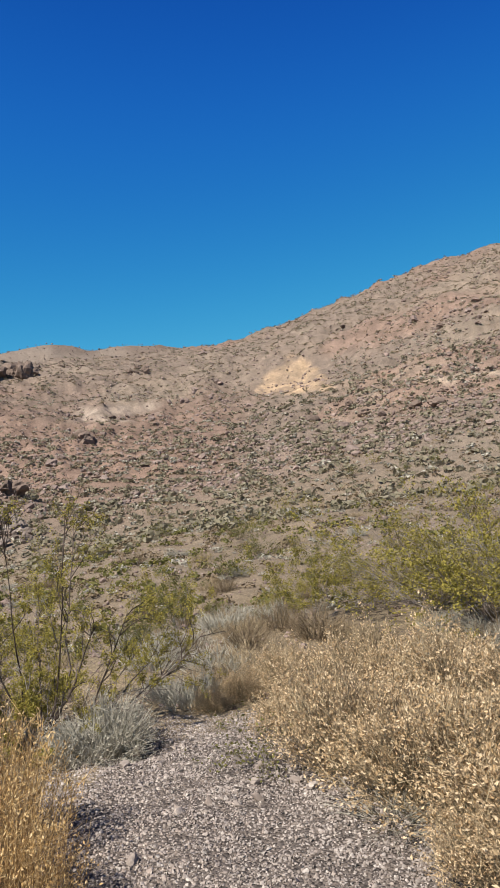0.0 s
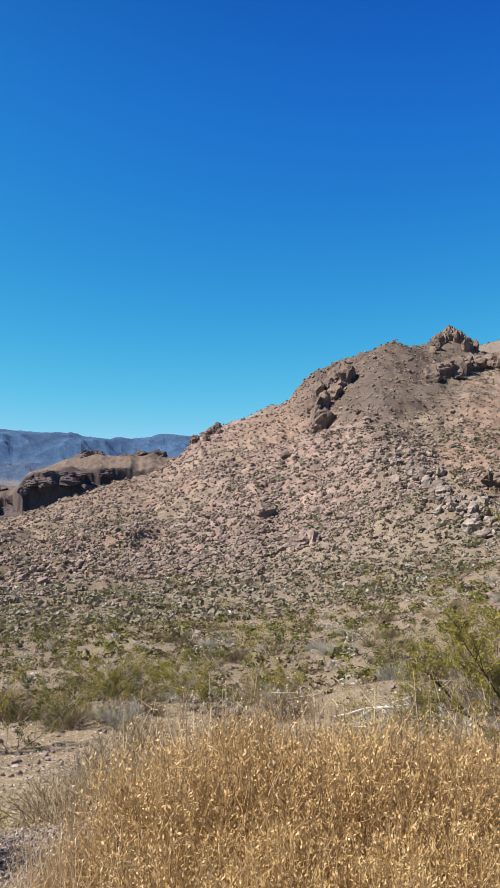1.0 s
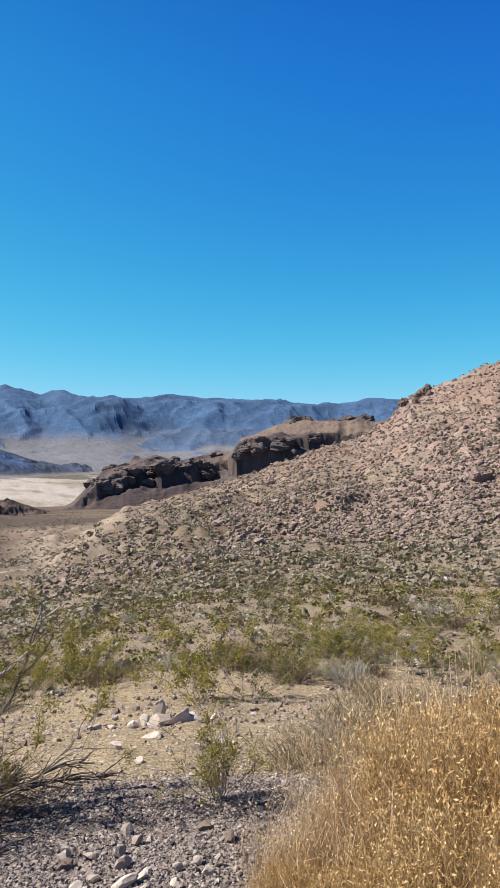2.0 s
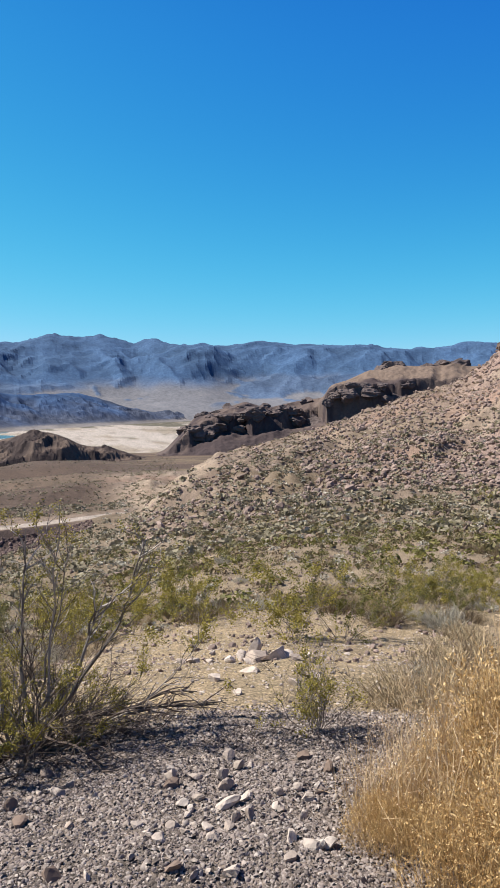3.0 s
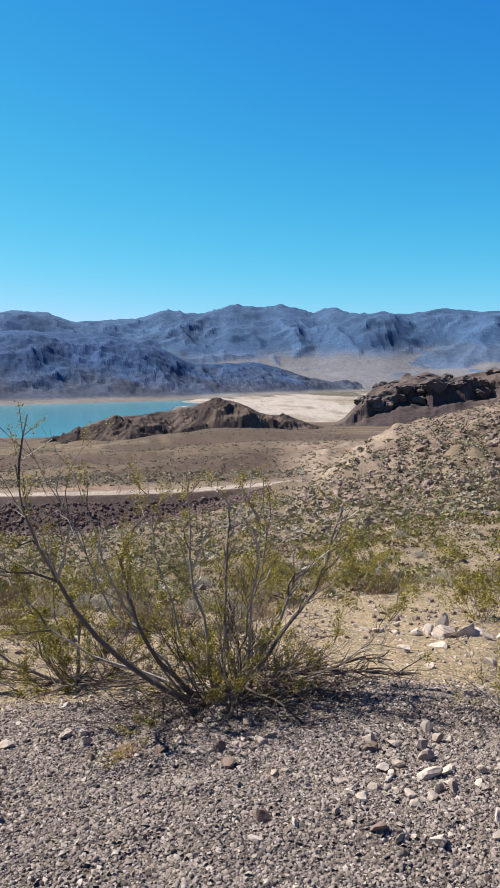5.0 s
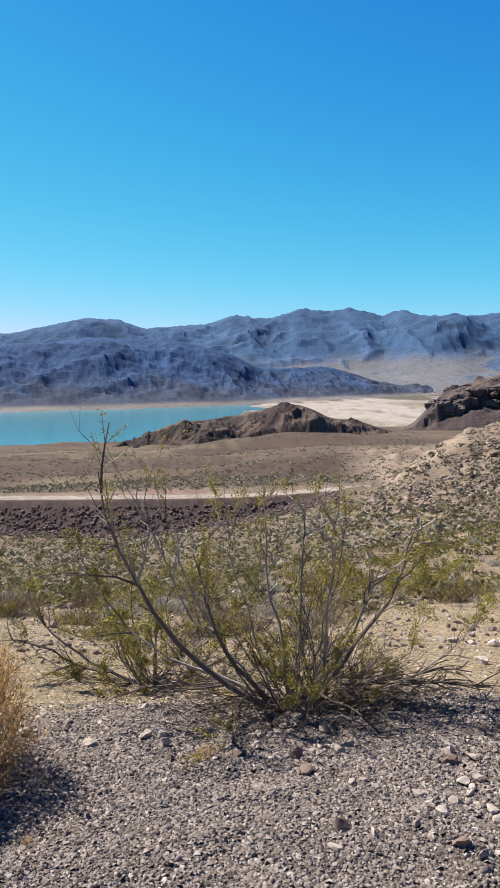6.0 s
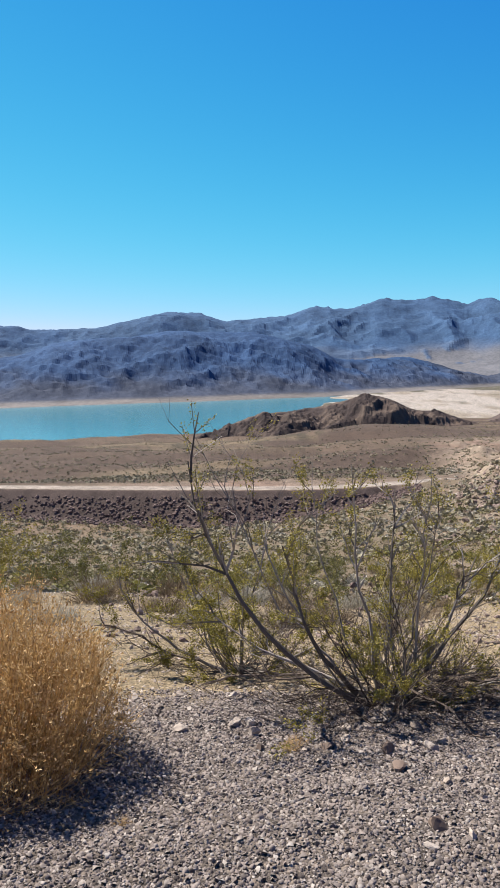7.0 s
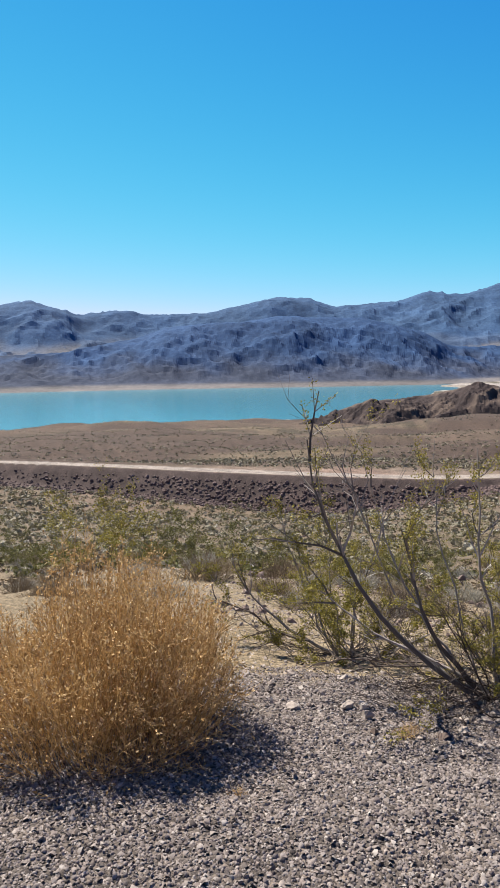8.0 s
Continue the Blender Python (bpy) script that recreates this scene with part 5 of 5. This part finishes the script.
for az, r, turn, s in ((34, 3.7, 80, 1.0), (40, 3.6, 160, 0.9), (21, 4.0, 220, 0.95), (45, 3.2, 300, 0.5), (46, 4.3, 30, 0.55), (48.5, 3.4, 130, 0.45), (47.5, 3.05, 75, 0.62), (50.3, 2.9, 190, 0.5), (45.0, 2.75, 10, 0.62), (31, 4.8, 60, 1.0), (38, 4.9, 200, 0.9)):
    copy_down(tall, az, r, turn, s)
straw = dry_dome(73, 0.58, 0.66, 1000, 4, 13000, 0.021, STRAW_STALK_MAT, STRAW_MAT, "dry_shrub", "pale straw-coloured dry shrub with papery bracts", "straw shrubs beside the gravel", 0.5, 2.4, 0.0022, 0.13, 0.6, "shrub", 0.35, 0.45)
set_down(straw, -12.7, 4.75, 0, 0.95)
for az, r, turn, s in ((-19.2, 4.2, 60, 1.05), (-25.7, 4.1, 120, 1.2), (-8.2, 5.5, 190, 0.75), (-13.2, 6.2, 250, 0.95), (-19.7, 5.8, 300, 1.15), (-6.7, 6.8, 30, 0.75), (-31.7, 3.7, 80, 1.2), (-26.2, 5.4, 40, 1.25), (-23.7, 3.45, 200, 0.6)):
    copy_down(straw, az, r, turn, s, 0.9 + 0.2 * ((turn * 7) % 10) / 10)
weed = twiggy(81, 0.1, 0.11, 60, AMBER_MAT, "tiny dried orange weed growing through grey gravel", "dry_weed", "weed", "dry weeds on the gravel", 4, 0.0012, 1.0, 120, SEED_MAT, 0.005, 0.3)
set_down(weed, 100.4, 2.77, 0, 0.42)
for az, r, turn, s in ((86.0, 3.42, 80, 0.6), (86.7, 3.37, 160, 0.55)):
    copy_down(weed, az, r, turn, s)
w, p, r_ = creosote(15, 0.3, 1.2, 16, 5, 3, 2.0, 0.012, 0.004, 0.25, 0.9, 3, 0.3)
set_down(bush("low_shrub", w, p, r_, 0.02, OLIVE_MAT, "low dark olive shrub at the gravel edge", "shrub"), -7.5, 4.75, 0)
grey = twiggy(74, 0.42, 0.42, 1100, GREY_MAT, "pale grey brittle shrub at the gravel edge", "grey_shrub", "shrub", "", 4, 0.003, 0.5, 1500, GREY_MAT, 0.013, 0.4)
set_down(grey, 7.2, 5.35, 0, 1.0)
fine = twiggy(75, 0.4, 0.16, 150, GREY_MAT, "low grey stalks lying over the gravel", "grey_shrub", "shrub", "", 2, 0.0022, 0.6, 0, None, 0.01, 0.3)
set_down(fine, -15.5, 3.85, 0)
bursage = twiggy(76, 0.4, 0.32, 260, GREY_MAT, "small rounded grey bursage on the valley floor", "bursage", "shrub", "bursage in the valley", 3, 0.0042, 0.6, 0, None, 0.02, 0.6)
set_down(bursage, 59.8, 13.8, 0, 0.9)
dry = twiggy(77, 0.42, 0.42, 240, BROWN_MAT, "bare brown twiggy shrub on the valley floor", "twiggy_shrub", "shrub", "twiggy shrubs in the valley", 3, 0.0036, 0.9, 0, None, 0.01, 0.5)
set_down(dry, 50.1, 11.5, 0, 1.1)
tawny = twiggy(78, 0.45, 0.32, 240, STRAW_STALK_MAT, "low tawny dry grass clump", "grass_clump", "grass", "grass clumps in the valley", 3, 0.0036, 1.0, 0, None, 0.02, 0.65)
set_down(tawny, 45.5, 6.2, 0, 1.0)
for az, r, turn, s in ((48.5, 4.7, 60, 0.85), (46.0, 5.2, 310, 0.9)):
    copy_down(tawny, az, r, turn, s)
for k, (az, r, s) in enumerate(((1.5, 6.6, 1.0), (0.0, 7.6, 1.1), (-2.0, 8.8, 0.9), (3.0, 9.5, 1.0), (5.0, 8.2, 1.1), (-4.0, 10.5, 1.0), (1.0, 11.5, 1.0), (3.4, 6.9, 0.8), (-1.2, 7.0, 0.7), (6.5, 10.0, 1.0), (-3.0, 12.0, 1.1), (2.2, 8.3, 0.9))):
    copy_down((bursage, bursage, dry)[k % 3], az, r, 71 * k, s)
for az, r, turn, s in ((-0.3, 6.3, 0, 0.3), (-1.8, 6.6, 120, 0.42), (0.8, 7.0, 220, 0.36)):
    copy_down(straw, az, r, turn, s)
g = np.random.default_rng(62)
for k in range(330):
    az, r = g.uniform(-26, 117), math.exp(g.uniform(math.log(5.6), math.log(36)))
    if 50 < az < 69 and r < 12 and g.random() < 0.93 or (az > 50 and r < 8.5) or (r < 11 and -6 < az < 14 and k % 3 == 1) or (r < 7 and -5 < az < 8):
        continue
    copy_down((bursage, dry, tawny)[k % 3], az, r, g.uniform(0, 360), g.uniform(0.6, 1.25))


def dead_branch(az, r, turn, length, seed, label, mat=DEAD_MAT, thick=1.0, arch=0.0):
    """A bleached fallen branch with forks."""
    q = np.random.default_rng(seed)
    v, f, forks = [], [], []
    p, _ = crooked(q, (0, 0, 0.12), (1, 0, 0.03), length, 9, 0.16, 0.0)
    p[:, 2] = np.maximum(p[:, 2], 0.03) + arch * np.sin(np.linspace(0.15, 3.0, len(p)))
    tube(p, np.linspace(0.009, 0.0035, len(p)) * thick, 5, v, f)
    for k in range(13):
        i = q.integers(2, len(p) - 1)
        d = np.array([1, q.normal(0, 0.8), q.normal(0.1, 0.4)])
        b, _ = crooked(q, p[i], d / np.linalg.norm(d), length * q.uniform(0.15, 0.4), 4, 0.25, 0.0)
        b[:, 2] = np.maximum(b[:, 2], 0.02)
        forks.append(b)
    ob = new("dead_branch", mesh_of("dead_branch", np.concatenate(v), np.array(f), [mat]))
    for b in forks:
        v, f = [], []
        tube(b, np.linspace(0.005, 0.002, len(b)) * thick, 4, v, f)
        part("fork", mesh_of("fork", np.concatenate(v), np.array(f), [mat]), ob)
    ob.matrix_basis = pose(*spot(az, r), 0, 0, turn)
    return tagged(ob, label, "branch", "fallen dead branches")


for az, r, turn, ln, seed in ((29.0, 9.0, 6, 1.9, 901), (24.2, 8.9, 2, 1.6, 902), (27.0, 8.6, -7, 1.5, 900)):
    dead_branch(az, r, turn, ln, seed, "bleached grey dead branch lying beyond the dry shrubs", BLEACHED_MAT, 1.2, 0.3)
copy_down(dry, 32.9, 11.4, 0, 1.25)
set_down(bush("low_shrub", *creosote(16, 0.3, 1.2, 18, 5, 3, 2.5, 0.012, 0.004, 0.25, 0.9, 3, 0.3), 0.02, OLIVE_MAT, "low dark olive shrub at the gravel edge", "shrub"), -4.9, 4.7, 40)
dead_branch(73.5, 4.1, 62, 0.75, 903, "dark dead branch lying at the gravel edge")
dead_branch(83.0, 4.4, 265, 0.75, 904, "dark dead branch lying at the gravel edge")
for k, (az, r, turn, ln) in enumerate(((76.0, 4.0, 48, 0.8), (75.0, 4.15, 60, 0.85), (76.5, 3.95, 36, 0.7), (81.0, 4.1, 235, 0.7), (74.5, 4.3, 72, 0.8), (92.5, 5.0, 275, 0.8), (73.8, 4.15, 85, 0.6), (76.0, 4.3, 66, 0.75))):
    dead_branch(az, r, turn, ln, 905 + k, "dark dead branch lying at the gravel edge")

# ---- stones and gravel ----
def stone(az, r, size, flat=0.65, mat=ROCK_MAT, label="pale weathered stone lying on the sandy ground", seed=0, group="loose stones on the ground"):
    q = np.random.default_rng(seed)
    v, f = rock_shape(q, 0.16, 2)
    for _ in range(6):                      # broken faces
        n = q.normal(size=3)
        n /= np.linalg.norm(n)
        v = v - np.clip(v @ n - q.uniform(0.12, 0.3), 0, None)[:, None] * n * 0.95
    v = v * np.array([1.0, q.uniform(0.65, 0.9), flat]) * size
    ob = new("stone", mesh_of("stone", v, f, [mat]))
    x, y, z = spot(az, r)
    ob.matrix_basis = pose(x, y, z + size * flat * 0.2, q.uniform(-12, 12), q.uniform(-12, 12), q.uniform(0, 360))
    return tagged(ob, label, "stone", group)


for k, (az, r, s, fl) in enumerate(((59.9, 6.95, 0.38, 0.55), (58.6, 6.85, 0.36, 0.6), (57.9, 6.9, 0.26, 0.6), (61.3, 7.1, 0.2, 0.6), (62.4, 7.0, 0.17, 0.7), (60.2, 7.6, 0.2, 1.3), (57.0, 6.6, 0.14, 0.7),
                                    (60.6, 6.1, 0.22, 0.4), (63.4, 5.5, 0.13, 0.7), (57.2, 5.3, 0.17, 0.5), (61.7, 4.9, 0.12, 0.7), (55.4, 4.75, 0.15, 0.5), (63.8, 7.1, 0.15, 0.5), (65.0, 7.3, 0.2, 0.45), (56.0, 6.9, 0.12, 0.6), (60.9, 6.85, 0.16, 0.6), (63.5, 8.2, 0.12, 0.7), (66.0, 7.8, 0.14, 0.6), (55.5, 5.6, 0.14, 0.6))):
    stone(az, r, s * 1.12, fl, SLAB_MAT, "pale weathered stone lying on sandy soil", 600 + k)
DARK = [(57.0, 3.56, 0.15), (67.1, 3.29, 0.12), (79.2, 3.27, 0.12), (78.4, 3.12, 0.11), (67.4, 2.56, 0.09), (76.4, 2.64, 0.11), (89.1, 3.35, 0.09), (54.9, 3.41, 0.11), (83.5, 3.43, 0.1), (4.6, 5.15, 0.18), (83.6, 3.7, 0.08)]
PALE = [(62.9, 3.22, 0.13), (62.8, 3.04, 0.13), (62.3, 2.88, 0.08), (69.2, 2.85, 0.07), (68.4, 2.77, 0.08), (64.4, 2.83, 0.08), (77.2, 2.52, 0.08), (61.4, 3.1, 0.07), (58.1, 2.72, 0.08), (74.9, 3.02, 0.07), (73.8, 2.62, 0.06), (82.1, 3.5, 0.1), (75.9, 3.37, 0.08), (69.9, 2.96, 0.07), (66.1, 2.99, 0.06), (57.0, 2.96, 0.07), (77.1, 3.44, 0.07)]
for k, (az, r, s) in enumerate(PALE):
    stone(az, r, s, 0.65, SLAB_MAT, "pale stone resting on grey gravel", 680 + k, "pale stones on the gravel")
for k, (az, r, s) in enumerate(DARK):
    stone(az, r, s * 0.9, 0.7, CRAG_MAT, "dark brown stone resting on grey gravel", 640 + k, "dark stones on the gravel")
g = np.random.default_rng(63)
for k in range(120):
    az, r = g.normal(62, 5), g.uniform(2.5, 3.6)
    if k >= 80:
        az, r = g.uniform(70, 104), g.uniform(3.3, 4.4)
    stone(az, r, 0.03 + 0.075 * g.random() ** 2, 0.7, ROCK_MAT, "small pale stone resting on grey gravel", 700 + k, "pale stones on the gravel")
for k in range(26):
    stone(g.uniform(-12, 8), g.uniform(3.2, 5.9), g.uniform(0.04, 0.12), 0.7, ROCK_MAT, "small pale stone resting on grey gravel", 870 + k, "pale stones on the gravel")


def gravel(name, label, n, az0, az1, r0, r1, low, high, mat, seed):
    r = np.random.default_rng(seed)
    az, rad = r.uniform(az0, az1, n), np.sqrt(r.uniform(r0 * r0, r1 * r1, n))
    ok = rad < r1 - 0.5 + 0.5 * r.random(n)
    p = spots(az[ok], rad[ok])
    m = len(p)
    size = np.exp(r.normal(math.log(low), 0.32, m)).clip(low * 0.5, high)
    t = turns(m, r, 0.6, 0.7, 1.3, 0.75) * size[:, None, None]
    p[:, 2] += size * 0.1
    vs, fs, c = [], [], 0
    for k in range(4):
        q = np.random.default_rng(seed + k)
        ang = np.arange(5) * 2 * np.pi / 5
        v = np.concatenate([np.stack([np.cos(ang), np.sin(ang), -0.5 + 0 * ang], 1), [(0.3, 0.1, 0.75), (-0.35, -0.1, 0.6)]]) * 0.5 + q.normal(0, 0.09, (7, 3))
        f = np.array([(0, 1, 5), (1, 6, 5), (1, 2, 6), (2, 3, 6), (3, 4, 6), (4, 5, 6), (4, 0, 5)])
        a, b = scatter(v, f, t[k::4], p[k::4])
        vs.append(a)
        fs.append(b + c)
        c += len(a)
    ob = new(name, mesh_of(name, np.concatenate(vs), np.concatenate(fs), [mat], shade=True))
    return tagged(ob, label, "gravel", kind="stuff")


gravel("gravel", "loose grey crushed gravel of the roadside pad", 108000, 48, 120, 2.15, 4.6, 0.0132, 0.03, PEBBLE_MAT, 801)
gravel("gravel", "loose grey crushed gravel beside the dry shrubs", 42000, -20, 11, 2.9, 6.2, 0.0125, 0.036, PALE_PEBBLE_MAT, 811)
gravel("soil_pebbles", "small brown pebbles on the sandy soil", 13000, 44, 104, 4.2, 14, 0.022, 0.09, ROCK_MAT, 821)


# ---- dark rubble bank under the road ----
def rubble_bank():
    bank = tagged(new("rubble_bank", None), "dark basalt rubble bank holding up the dirt road", "embankment")
    r = np.random.default_rng(88)
    along, up = r.uniform(-64, 22, 5200), r.uniform(0, 1, 5200) ** 1.25
    d = 84.2 + 6.2 * up + road_shift(along)
    x, y = -ROAD_S * d + ROAD_C * along, ROAD_C * d + ROAD_S * along
    z = land(x, y)
    ok = (z < EYE - 15.0 + 0.2) & (r.random(len(z)) < np.interp(along, [-60, -40, -28], [0.25, 0.45, 1.0]))
    p = np.stack([x, y, z], 1)[ok]
    m = len(p)
    size = np.exp(r.uniform(math.log(0.2), math.log(0.72), m))
    t = turns(m, r, 0.7, 0.75, 1.3, 0.8) * size[:, None, None]
    shapes = [rock_shape(np.random.default_rng(90 + k), 0.25, 1) for k in range(4)]
    shared = [mesh_of("rubble_stone", v, f, [BASALT_MAT]) for v, f in shapes]
    order = np.argsort(np.abs(p[:, 0] * 0.139 + p[:, 1] * 0.99 + 8))
    for k, i in enumerate(order[:300]):
        ob = part("rubble_stone", shared[k % 4], bank)
        q = Matrix([list(t[i][0]), list(t[i][1]), list(t[i][2])]).to_4x4()
        ob.matrix_basis = Matrix.Translation(Vector(p[i])) @ q
    rest = order[300:]
    v, f = scatter(*shapes[0], t[rest], p[rest])
    ob = part("rubble", mesh_of("rubble", v, f, [BASALT_MAT]), bank)
    tagged(ob, kind="stuff")


rubble_bank()
